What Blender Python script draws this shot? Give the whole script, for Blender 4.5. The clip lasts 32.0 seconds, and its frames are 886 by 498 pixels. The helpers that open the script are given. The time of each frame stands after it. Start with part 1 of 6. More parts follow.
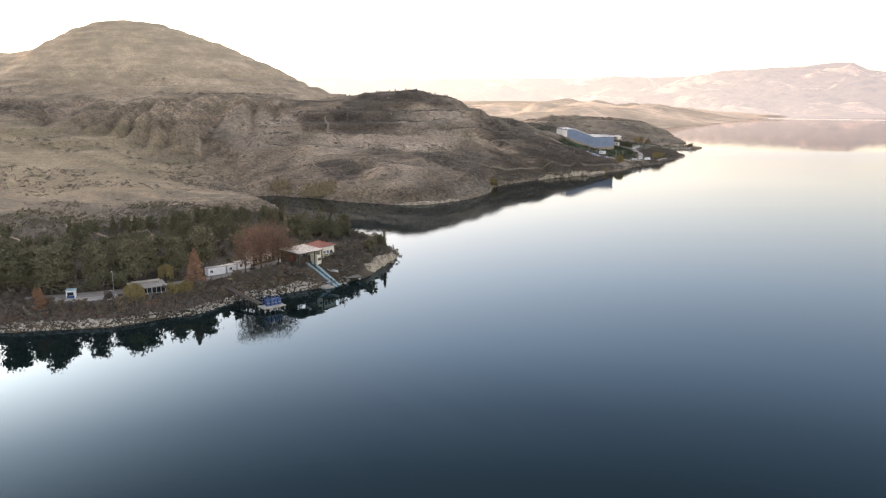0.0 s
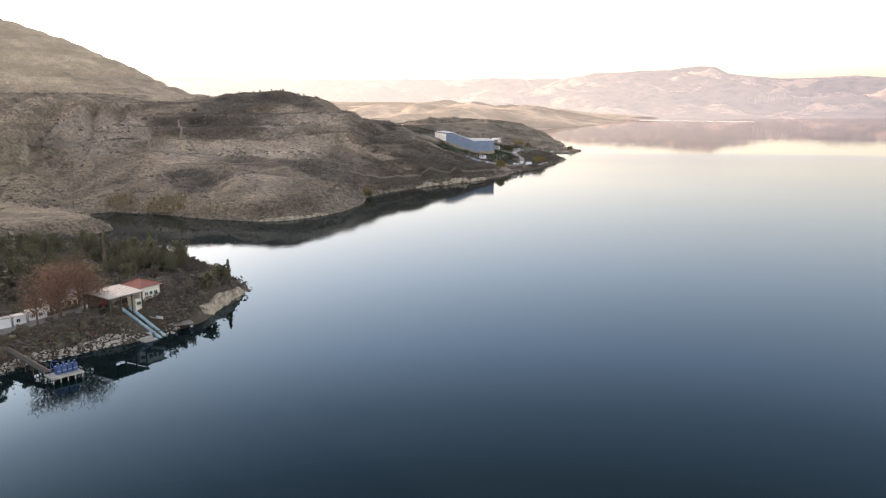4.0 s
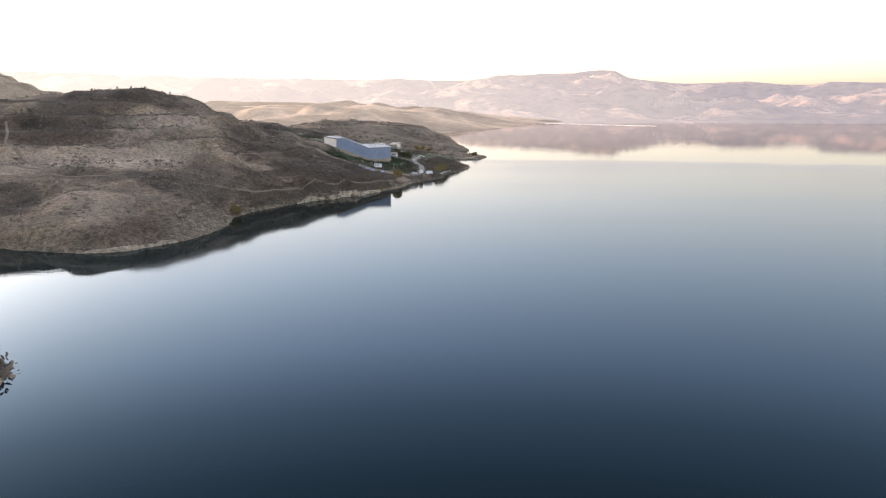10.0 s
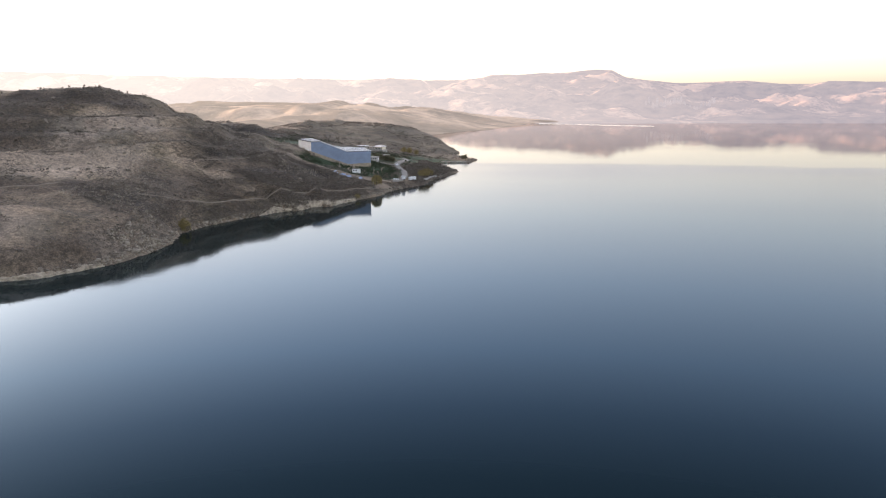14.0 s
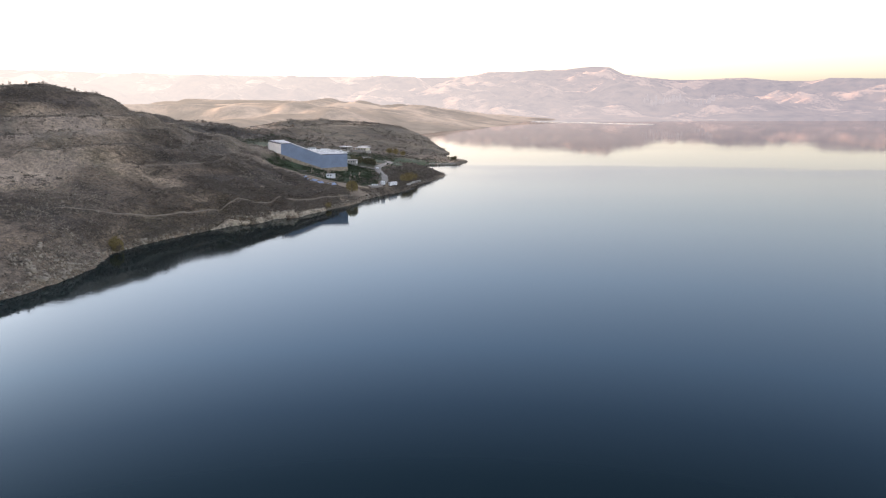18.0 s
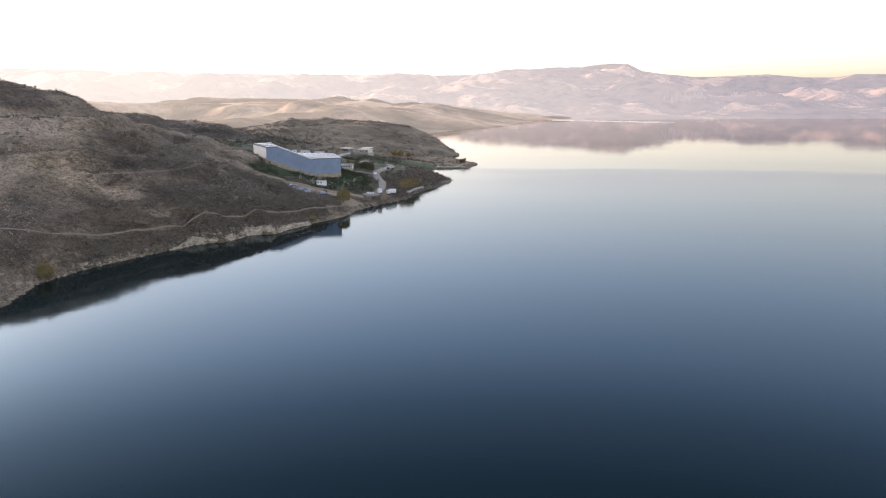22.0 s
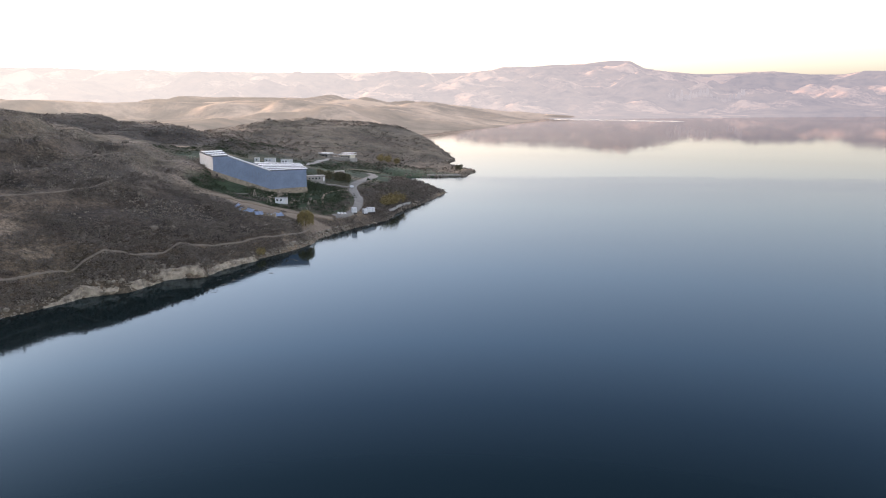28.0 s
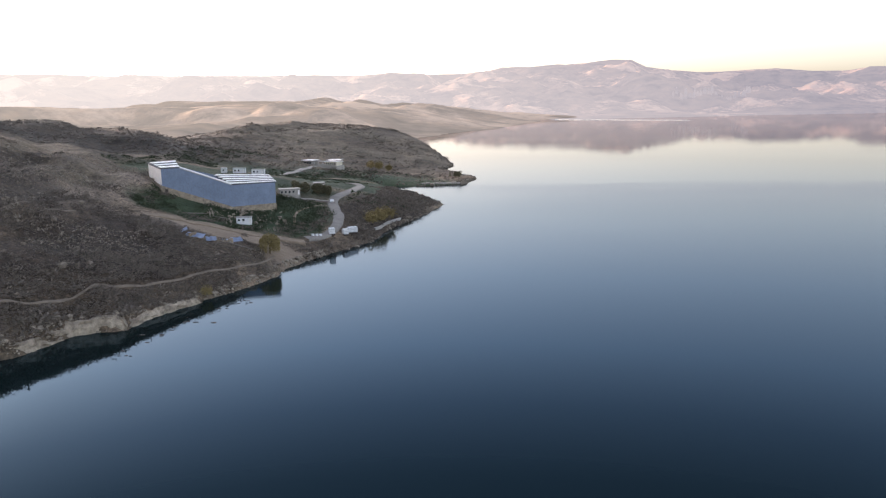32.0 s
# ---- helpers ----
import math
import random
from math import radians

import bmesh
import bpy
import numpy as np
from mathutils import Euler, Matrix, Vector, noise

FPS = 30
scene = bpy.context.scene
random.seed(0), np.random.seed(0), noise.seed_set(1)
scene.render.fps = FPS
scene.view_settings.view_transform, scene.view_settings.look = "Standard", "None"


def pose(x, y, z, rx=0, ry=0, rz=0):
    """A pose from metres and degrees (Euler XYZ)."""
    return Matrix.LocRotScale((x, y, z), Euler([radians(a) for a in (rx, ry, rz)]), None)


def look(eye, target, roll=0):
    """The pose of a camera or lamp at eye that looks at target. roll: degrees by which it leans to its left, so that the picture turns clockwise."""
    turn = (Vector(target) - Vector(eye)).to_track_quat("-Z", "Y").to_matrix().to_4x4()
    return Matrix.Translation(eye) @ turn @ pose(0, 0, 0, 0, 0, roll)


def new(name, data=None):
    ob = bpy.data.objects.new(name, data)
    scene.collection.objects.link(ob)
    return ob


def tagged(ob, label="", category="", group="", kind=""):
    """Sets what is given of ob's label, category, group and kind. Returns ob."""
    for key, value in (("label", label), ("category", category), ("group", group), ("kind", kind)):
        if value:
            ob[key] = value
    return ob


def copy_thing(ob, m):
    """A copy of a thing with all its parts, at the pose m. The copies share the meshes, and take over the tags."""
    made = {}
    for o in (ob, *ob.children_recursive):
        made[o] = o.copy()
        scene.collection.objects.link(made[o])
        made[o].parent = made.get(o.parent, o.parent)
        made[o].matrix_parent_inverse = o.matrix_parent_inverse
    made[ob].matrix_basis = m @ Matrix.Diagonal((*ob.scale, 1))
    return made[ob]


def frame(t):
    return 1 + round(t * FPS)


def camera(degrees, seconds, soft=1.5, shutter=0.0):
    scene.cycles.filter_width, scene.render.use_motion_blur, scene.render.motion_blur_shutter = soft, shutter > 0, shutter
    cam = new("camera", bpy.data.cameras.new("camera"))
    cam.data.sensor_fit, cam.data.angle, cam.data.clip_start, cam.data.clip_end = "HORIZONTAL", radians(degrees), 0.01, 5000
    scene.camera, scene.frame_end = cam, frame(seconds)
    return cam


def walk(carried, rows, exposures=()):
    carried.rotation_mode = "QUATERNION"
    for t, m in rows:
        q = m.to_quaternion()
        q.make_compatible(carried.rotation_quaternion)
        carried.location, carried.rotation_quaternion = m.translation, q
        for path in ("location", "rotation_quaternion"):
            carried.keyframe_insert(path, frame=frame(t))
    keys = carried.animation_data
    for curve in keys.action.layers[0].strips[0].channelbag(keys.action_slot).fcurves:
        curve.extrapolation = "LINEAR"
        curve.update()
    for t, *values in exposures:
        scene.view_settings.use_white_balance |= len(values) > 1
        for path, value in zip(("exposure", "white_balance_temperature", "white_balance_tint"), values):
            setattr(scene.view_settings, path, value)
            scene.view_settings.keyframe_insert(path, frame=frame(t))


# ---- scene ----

# ---- camera: seconds, x, y, z, yaw to the left of +y, pitch, roll ----
PATH = [
    (0.0, -1.40, -41.90, 59.57, 17.156, -10.940, -0.253),
    (0.5, -2.15, -36.59, 59.64, 14.260, -10.945, -0.264),
    (1.0, -2.91, -31.29, 59.71, 13.284, -10.938, -0.294),
    (1.5, -3.60, -25.95, 59.80, 13.248, -10.932, -0.261),
    (2.0, -4.17, -20.47, 59.91, 13.224, -10.922, -0.238),
    (2.5, -4.60, -14.85, 60.02, 12.038, -10.898, -0.196),
    (3.0, -5.06, -9.24, 60.15, 10.548, -10.905, -0.191),
    (3.5, -5.57, -3.57, 60.31, 8.923, -10.929, -0.158),
    (5.5, -7.17, 19.27, 60.68, 8.192, -10.888, 0.119),
    (6.0, -7.23, 24.97, 60.73, 6.796, -10.874, 0.087),
    (6.5, -7.22, 30.76, 60.78, 6.450, -10.856, 0.144),
    (7.0, -7.13, 36.70, 60.84, 5.574, -10.864, 0.160),
    (7.5, -7.09, 42.69, 60.88, 2.237, -10.826, 0.173),
    (8.0, -7.04, 48.70, 60.88, 1.822, -10.829, 0.331),
    (8.5, -6.81, 54.76, 60.85, 1.801, -10.800, 0.434),
    (9.0, -6.36, 60.94, 60.81, 1.785, -10.803, 0.544),
    (10.0, -4.98, 73.47, 60.78, 1.727, -10.801, 0.648),
    (11.0, -3.50, 86.11, 60.69, 1.674, -10.802, 0.647),
    (12.0, -1.66, 98.41, 60.47, 1.605, -10.800, 0.652),
    (13.0, 0.24, 110.76, 60.40, 1.562, -10.793, 0.616),
    (14.0, 2.21, 122.95, 60.51, 1.492, -10.803, 0.577),
    (14.5, 3.15, 129.11, 60.55, 1.467, -10.808, 0.581),
    (16.5, 7.00, 154.33, 60.49, 1.368, -10.896, 0.520),
    (17.0, 7.72, 161.02, 60.43, 1.341, -10.927, 0.499),
    (18.0, 9.62, 174.93, 60.40, 1.308, -10.965, 0.509),
    (19.0, 11.25, 188.39, 60.29, 1.253, -10.968, 0.508),
    (20.0, 13.05, 201.7, 60.24, 1.238, -11.037, 0.355),
    (20.5, 13.72, 208.46, 60.23, 1.221, -11.049, 0.329),
    (21.0, 14.41, 215.15, 60.21, 2.527, -11.080, 0.362),
    (21.5, 15.04, 222.10, 60.20, 2.536, -11.090, 0.404),
    (22.0, 15.58, 229.22, 60.17, 2.526, -11.117, 0.355),
    (23.0, 15.88, 243.77, 60.03, 2.502, -11.139, 0.363),
    (24.0, 15.88, 258.39, 60.00, 2.456, -11.187, 0.374),
    (25.0, 15.87, 273.10, 59.96, 2.410, -11.218, 0.424),
    (25.5, 15.89, 280.52, 59.89, 2.403, -11.218, 0.432),
    (27.5, 15.68, 310.70, 59.15, 2.406, -11.225, 0.246),
    (28.0, 15.62, 318.40, 58.83, 2.427, -11.209, 0.209),
    (29.0, 15.32, 333.71, 58.13, 2.436, -11.171, 0.030),
    (30.0, 15.23, 349.22, 57.51, 2.458, -11.124, -0.182),
    (31.0, 15.13, 364.51, 56.97, 2.496, -11.082, -0.379),
    (32.0, 14.77, 379.63, 56.35, 2.461, -11.048, -0.557),
]


def flight(x, y, z, yaw, pitch, roll):
    a, b = radians(yaw), radians(pitch)
    ahead = Vector((-math.sin(a) * math.cos(b), math.cos(a) * math.cos(b), math.sin(b)))
    return look(Vector((x, y, z)), Vector((x, y, z)) + ahead, roll)


cam = camera(58.69, 32.0, soft=1.2)
walk(cam, [(row[0], flight(*row[1:])) for row in PATH], exposures=[(0, 2.40, 7200, 20), (12, 2.15, 6700, 20), (26, 2.10, 6500, 20), (32, 1.97, 6350, 20)])

# ---- light ----
SUN_LEFT, SUN_UP = 54.0, 7.0          # degrees to the left of +y, and above the horizon
world = bpy.data.worlds.new("sky")
scene.world = world
world.use_nodes = True
wn, wl = world.node_tree.nodes, world.node_tree.links
sky = wn.new("ShaderNodeTexSky")
sky.sky_type, sky.sun_disc = "NISHITA", False
sky.sun_elevation, sky.sun_rotation = radians(SUN_UP), radians(-SUN_LEFT)
sky.altitude, sky.air_density, sky.dust_density, sky.ozone_density = 900, 1.0, 3.8, 1.5
pale_sky = wn.new("ShaderNodeHueSaturation")          # thin high haze takes the strength out of the blue
pale_sky.inputs["Saturation"].default_value = 0.55
wl.new(sky.outputs["Color"], pale_sky.inputs["Color"])
wl.new(pale_sky.outputs["Color"], wn["Background"].inputs["Color"])
wn["Background"].inputs["Strength"].default_value = 0.15
sun = new("sun", bpy.data.lights.new("sun", "SUN"))
sun.data.energy, sun.data.angle, sun.data.color = 2.6, radians(0.5), (1.0, 0.80, 0.66)
sun_way = Vector((-math.sin(radians(SUN_LEFT)) * math.cos(radians(SUN_UP)), math.cos(radians(SUN_LEFT)) * math.cos(radians(SUN_UP)), math.sin(radians(SUN_UP))))
sun.matrix_world = look(sun_way * 900, (0, 0, 0))


# ---- materials ----
def mat(name, rough=0.9, metal=0.0):
    m = bpy.data.materials.new(name)
    m.use_nodes = True
    b = m.node_tree.nodes["Principled BSDF"]
    b.inputs["Roughness"].default_value, b.inputs["Metallic"].default_value = rough, metal
    return m, m.node_tree.nodes, m.node_tree.links, b


def ramp(nodes, stops):
    r = nodes.new("ShaderNodeValToRGB")
    while len(r.color_ramp.elements) < len(stops):
        r.color_ramp.elements.new(0.5)
    for e, (p, c) in zip(r.color_ramp.elements, stops):
        e.position, e.color = p, (*c, 1)
    return r


def noise_tex(nodes, links, scale, detail=6.0, rough=0.6, coord=None, stretch=None):
    n = nodes.new("ShaderNodeTexNoise")
    n.inputs["Scale"].default_value, n.inputs["Detail"].default_value, n.inputs["Roughness"].default_value = scale, detail, rough
    if coord is None:
        coord = nodes.new("ShaderNodeTexCoord").outputs["Object"]
    if stretch:
        mp = nodes.new("ShaderNodeMapping")
        mp.inputs["Scale"].default_value = stretch
        links.new(coord, mp.inputs["Vector"])
        coord = mp.outputs["Vector"]
    links.new(coord, n.inputs["Vector"])
    return n


def mixed(nodes, links, fac, a, b, blend="MIX"):
    m = nodes.new("ShaderNodeMix")
    m.data_type, m.blend_type = "RGBA", blend
    for sock, v in ((m.inputs[0], fac), (m.inputs[6], a), (m.inputs[7], b)):
        if hasattr(v, "is_linked"):
            links.new(v, sock)
        elif isinstance(v, tuple):
            sock.default_value = (*v, 1)
        else:
            sock.default_value = v
    return m.outputs[2]


def plain(name, colour, rough=0.8, metal=0.0, vary=0.25, scale=1.5, bump=0.0):
    """A painted or worn surface: two scales of tone, and a little relief."""
    m, n, l, b = mat(name, rough, metal)
    big, small = noise_tex(n, l, scale), noise_tex(n, l, scale * 9, 4)
    lo = tuple(c * (1 - vary) for c in colour)
    hi = tuple(min(1, c * (1 + vary * 0.6)) for c in colour)
    c1 = ramp(n, [(0.3, lo), (0.7, hi)])
    l.new(big.outputs["Fac"], c1.inputs["Fac"])
    c2 = ramp(n, [(0.35, (0.75, 0.75, 0.75)), (0.65, (1.1, 1.1, 1.1))])
    l.new(small.outputs["Fac"], c2.inputs["Fac"])
    l.new(mixed(n, l, 0.6, c1.outputs["Color"], c2.outputs["Color"], "MULTIPLY"), b.inputs["Base Color"])
    if bump:
        bp = n.new("ShaderNodeBump")
        bp.inputs["Strength"].default_value, bp.inputs["Distance"].default_value = 0.6, bump
        l.new(small.outputs["Fac"], bp.inputs["Height"])
        l.new(bp.outputs["Normal"], b.inputs["Normal"])
    return m


def water_material():
    """Calm deep water: the mirrored sky, coloured weaker and bluer at steep views, over a dark green depth."""
    m, n, l, b = mat("lake_water", 0.04)
    geo = n.new("ShaderNodeNewGeometry")
    wide = noise_tex(n, l, 0.010, 5, 0.6, geo.outputs["Position"], (0.35, 1, 1))
    calm = ramp(n, [(0.40, (0.0, 0.0, 0.0)), (0.62, (1.0, 1.0, 1.0))])          # breezes ruffle it in long patches
    l.new(wide.outputs["Fac"], calm.inputs["Fac"])
    sep = n.new("ShaderNodeSeparateXYZ")
    l.new(geo.outputs["Position"], sep.inputs[0])
    along = n.new("ShaderNodeMath")                     # the edge of the breeze wanders
    along.operation = "MULTIPLY_ADD"
    along.inputs[1].default_value = 170.0
    l.new(wide.outputs["Fac"], along.inputs[0])
    l.new(sep.outputs["Y"], along.inputs[2])
    reach = n.new("ShaderNodeMapRange")
    reach.inputs["From Min"].default_value, reach.inputs["From Max"].default_value = 40, 1540
    l.new(along.outputs[0], reach.inputs["Value"])
    # still in the lee of the park, ruffled on the open lake, still again beyond the point
    breeze = ramp(n, [(v[0], (v[1],) * 3) for v in ((0.14, 0.008), (0.28, 0.028), (0.50, 0.05), (0.612, 0.09), (0.626, 0.018), (1.0, 0.028))])
    l.new(reach.outputs["Result"], breeze.inputs["Fac"])
    r = n.new("ShaderNodeMath")
    r.operation = "MULTIPLY_ADD"
    r.inputs[1].default_value = 0.03
    l.new(calm.outputs["Color"], r.inputs[0])
    l.new(breeze.outputs["Color"], r.inputs[2])
    # a light wind on the open water, ending in a line off the far point
    windy = ramp(n, [(v[0], (v[1],) * 3) for v in ((0.10, 0.0), (0.30, 0.07), (0.55, 0.075), (0.608, 0.088), (0.632, 0.0))])
    l.new(reach.outputs["Result"], windy.inputs["Fac"])
    off_shore = n.new("ShaderNodeMapRange")
    off_shore.inputs["From Min"].default_value, off_shore.inputs["From Max"].default_value = -50, 40
    l.new(sep.outputs["X"], off_shore.inputs["Value"])
    wind = n.new("ShaderNodeMath")
    wind.operation = "MULTIPLY_ADD"
    l.new(windy.outputs["Color"], wind.inputs[0])
    l.new(off_shore.outputs["Result"], wind.inputs[1])
    l.new(r.outputs[0], wind.inputs[2])
    rip = noise_tex(n, l, 0.5, 3, 0.5, geo.outputs["Position"], (0.4, 1, 1))
    bp = n.new("ShaderNodeBump")
    bp.inputs["Strength"].default_value, bp.inputs["Distance"].default_value = 0.12, 0.075
    l.new(rip.outputs["Fac"], bp.inputs["Height"])
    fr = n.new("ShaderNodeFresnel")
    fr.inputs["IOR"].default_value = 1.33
    # the reflection's fade and blue tint are painted into the gloss colour by angle
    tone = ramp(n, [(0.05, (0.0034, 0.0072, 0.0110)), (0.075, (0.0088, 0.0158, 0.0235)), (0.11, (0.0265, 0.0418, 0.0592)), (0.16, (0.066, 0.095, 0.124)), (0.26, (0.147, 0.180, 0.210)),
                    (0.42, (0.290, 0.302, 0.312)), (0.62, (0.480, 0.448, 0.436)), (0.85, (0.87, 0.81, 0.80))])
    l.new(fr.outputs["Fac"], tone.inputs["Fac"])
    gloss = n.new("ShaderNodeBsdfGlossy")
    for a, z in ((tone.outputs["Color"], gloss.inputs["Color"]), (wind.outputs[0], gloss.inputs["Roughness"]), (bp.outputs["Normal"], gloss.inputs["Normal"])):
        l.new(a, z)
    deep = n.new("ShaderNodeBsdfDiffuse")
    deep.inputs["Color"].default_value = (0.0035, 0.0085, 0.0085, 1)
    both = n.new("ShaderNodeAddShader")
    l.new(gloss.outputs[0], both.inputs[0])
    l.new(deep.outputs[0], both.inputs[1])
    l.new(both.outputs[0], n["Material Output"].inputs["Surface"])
    n.remove(b)
    return m


def spot(nodes, links, pos, x, y, rx, ry, soft=0.35):
    """1 inside an ellipse on the plan, 0 outside, with a ragged edge."""
    mp = nodes.new("ShaderNodeMapping")
    mp.vector_type = "POINT"
    mp.inputs["Location"].default_value = (-x / rx, -y / ry, 0)
    mp.inputs["Scale"].default_value = (1 / rx, 1 / ry, 0)
    links.new(pos, mp.inputs["Vector"])
    ln = nodes.new("ShaderNodeVectorMath")
    ln.operation = "LENGTH"
    links.new(mp.outputs["Vector"], ln.inputs[0])
    nz = noise_tex(nodes, links, 0.06, 5, 0.65, pos)
    ad = nodes.new("ShaderNodeMath")
    ad.operation = "MULTIPLY_ADD"
    ad.inputs[1].default_value, ad.inputs[2].default_value = 0.9, -0.45
    links.new(nz.outputs["Fac"], ad.inputs[0])
    sm = nodes.new("ShaderNodeMath")
    links.new(ln.outputs["Value"], sm.inputs[0])
    links.new(ad.outputs[0], sm.inputs[1])
    mr = nodes.new("ShaderNodeMapRange")
    mr.inputs["From Min"].default_value, mr.inputs["From Max"].default_value = 1 + soft, 1 - soft
    links.new(sm.outputs[0], mr.inputs["Value"])
    return mr.outputs["Result"]


def most(nodes, links, values):
    out = values[0]
    for v in values[1:]:
        m = nodes.new("ShaderNodeMath")
        m.operation = "MAXIMUM"
        links.new(out, m.inputs[0])
        links.new(v, m.inputs[1])
        out = m.outputs[0]
    return out


def land_material():
    m, n, l, b = mat("dry_steppe", 0.95)
    geo = n.new("ShaderNodeNewGeometry")
    pos = geo.outputs["Position"]
    big = noise_tex(n, l, 0.012, 7, 0.62, pos)
    mid = noise_tex(n, l, 0.07, 8, 0.7, pos)
    fine = noise_tex(n, l, 0.55, 6, 0.7, pos)
    grass = ramp(n, [(0.28, (0.115, 0.084, 0.057)), (0.48, (0.216, 0.161, 0.109)), (0.7, (0.35, 0.268, 0.19))])
    l.new(big.outputs["Fac"], grass.inputs["Fac"])
    tuft = ramp(n, [(0.36, (0.48, 0.46, 0.43)), (0.52, (0.9, 0.9, 0.9)), (0.68, (1.3, 1.28, 1.24))])
    l.new(mid.outputs["Fac"], tuft.inputs["Fac"])
    c = mixed(n, l, 0.85, grass.outputs["Color"], tuft.outputs["Color"], "MULTIPLY")
    scrub = ramp(n, [(0.40, (0.32, 0.31, 0.28)), (0.52, (0.95, 0.95, 0.95)), (0.72, (1.35, 1.32, 1.28))])
    l.new(fine.outputs["Fac"], scrub.inputs["Fac"])
    c = mixed(n, l, 0.8, c, scrub.outputs["Color"], "MULTIPLY")
    grit = ramp(n, [(0.4, (0.55, 0.55, 0.53)), (0.5, (0.98, 0.98, 0.98)), (0.62, (1.4, 1.38, 1.34))])
    l.new(noise_tex(n, l, 1.7, 4, 0.65, pos).outputs["Fac"], grit.inputs["Fac"])
    c = mixed(n, l, 0.8, c, grit.outputs["Color"], "MULTIPLY")
    thorn = ramp(n, [(0.5, (0, 0, 0)), (0.6, (0.75, 0.75, 0.75))])
    l.new(noise_tex(n, l, 0.035, 6, 0.68, pos, (1, 0.7, 1)).outputs["Fac"], thorn.inputs["Fac"])
    c = mixed(n, l, thorn.outputs["Color"], mixed(n, l, 1.0, c, (1.1, 1.1, 1.1), "MULTIPLY"), mixed(n, l, 1.0, c, (0.58, 0.62, 0.56), "MULTIPLY"))
    # straw-coloured grass on the great hill and on the slopes above the creek
    # on the great hill the colour is also lifted to stand for sunlit haze
    dry = mixed(n, l, 0.55, mixed(n, l, 1.0, c, (2.2, 2.05, 1.75), "MULTIPLY"), (0.50, 0.40, 0.28))
    c = mixed(n, l, spot(n, l, pos, -650, 740, 270, 175, 0.4), c, dry)
    meagre = mixed(n, l, 0.5, mixed(n, l, 1.0, c, (1.5, 1.45, 1.2), "MULTIPLY"), (0.235, 0.19, 0.12))
    c = mixed(n, l, spot(n, l, pos, -390, 330, 130, 105, 0.25), c, meagre)
    # fresh green grass on the meadow below the long shelter
    meadow = most(n, l, [spot(n, l, pos, -60, 692, 17, 30, 0.2), spot(n, l, pos, -92, 667, 20, 9, 0.25), spot(n, l, pos, -62, 790, 50, 26, 0.25),
                         spot(n, l, pos, -45, 875, 55, 40, 0.25), spot(n, l, pos, -75, 830, 60, 35, 0.25), spot(n, l, pos, -115, 742, 34, 40, 0.25), spot(n, l, pos, -85, 742, 34, 20, 0.25)])
    green = ramp(n, [(0.3, (0.026, 0.042, 0.018)), (0.55, (0.05, 0.074, 0.032)), (0.75, (0.085, 0.095, 0.045))])
    l.new(mid.outputs["Fac"], green.inputs["Fac"])
    grows = n.new("ShaderNodeAttribute")
    grows.attribute_name = "cover"
    kinds = n.new("ShaderNodeSeparateColor")
    l.new(grows.outputs["Color"], kinds.inputs["Color"])
    # ledges: bands that follow the height of the slope
    ledge = ramp(n, [(0.38, (0.62, 0.61, 0.6)), (0.5, (0.95, 0.95, 0.95)), (0.6, (1.3, 1.28, 1.25))])
    l.new(noise_tex(n, l, 0.05, 5, 0.6, pos, (0.45, 0.45, 3.2)).outputs["Fac"], ledge.inputs["Fac"])
    c = mixed(n, l, 0.32, c, ledge.outputs["Color"], "MULTIPLY")
    c = mixed(n, l, kinds.outputs["Red"], c, mixed(n, l, 1.0, c, (0.55, 0.54, 0.55), "MULTIPLY"))
    c = mixed(n, l, kinds.outputs["Green"], c, mixed(n, l, 0.28, mixed(n, l, 1.0, c, (1.22, 1.21, 1.21), "MULTIPLY"), (0.30, 0.255, 0.215)))
    c = mixed(n, l, most(n, l, [meadow, kinds.outputs["Blue"]]), c, green.outputs["Color"])
    # dark scrub on the point and round the cabins, brown leaf litter under the park's trees
    # spots at y 860 and 900 paint the back slope's scrub and shade
    dark = most(n, l, [spot(n, l, pos, -22, 725, 20, 55), spot(n, l, pos, -225, 860, 110, 55), spot(n, l, pos, -105, 590, 45, 50), spot(n, l, pos, -262, 528, 30, 24, 0.2),
                       spot(n, l, pos, -255, 612, 55, 10, 0.25), spot(n, l, pos, -135, 525, 32, 16), spot(n, l, pos, -180, 470, 45, 10), spot(n, l, pos, -285, 645, 45, 12), spot(n, l, pos, -290, 900, 150, 60)])
    c = mixed(n, l, dark, c, mixed(n, l, 0.8, c, (0.42, 0.40, 0.38), "MULTIPLY"))
    dull = most(n, l, [spot(n, l, pos, -230, 900, 190, 120, 0.3), spot(n, l, pos, -95, 780, 80, 90, 0.3), spot(n, l, pos, -110, 1110, 140, 190, 0.3)])
    c = mixed(n, l, dull, c, mixed(n, l, 1.0, c, (0.74, 0.76, 0.74), "MULTIPLY"))
    # pale patches; the wide last one, on the scarp, paints haze into the colour
    pale = most(n, l, [spot(n, l, pos, -170, 412, 26, 16), spot(n, l, pos, -205, 520, 36, 14), spot(n, l, pos, -198, 578, 28, 9), spot(n, l, pos, -304, 490, 15, 42), spot(n, l, pos, -245, 470, 26, 9), spot(n, l, pos, -215, 600, 45, 16), spot(n, l, pos, -150, 545, 40, 22), spot(n, l, pos, -230, 500, 60, 22), spot(n, l, pos, -370, 520, 95, 60)])
    c = mixed(n, l, pale, c, mixed(n, l, 0.8, c, (1.38, 1.36, 1.33), "MULTIPLY"))
    park = spot(n, l, pos, -172, 188, 100, 88)
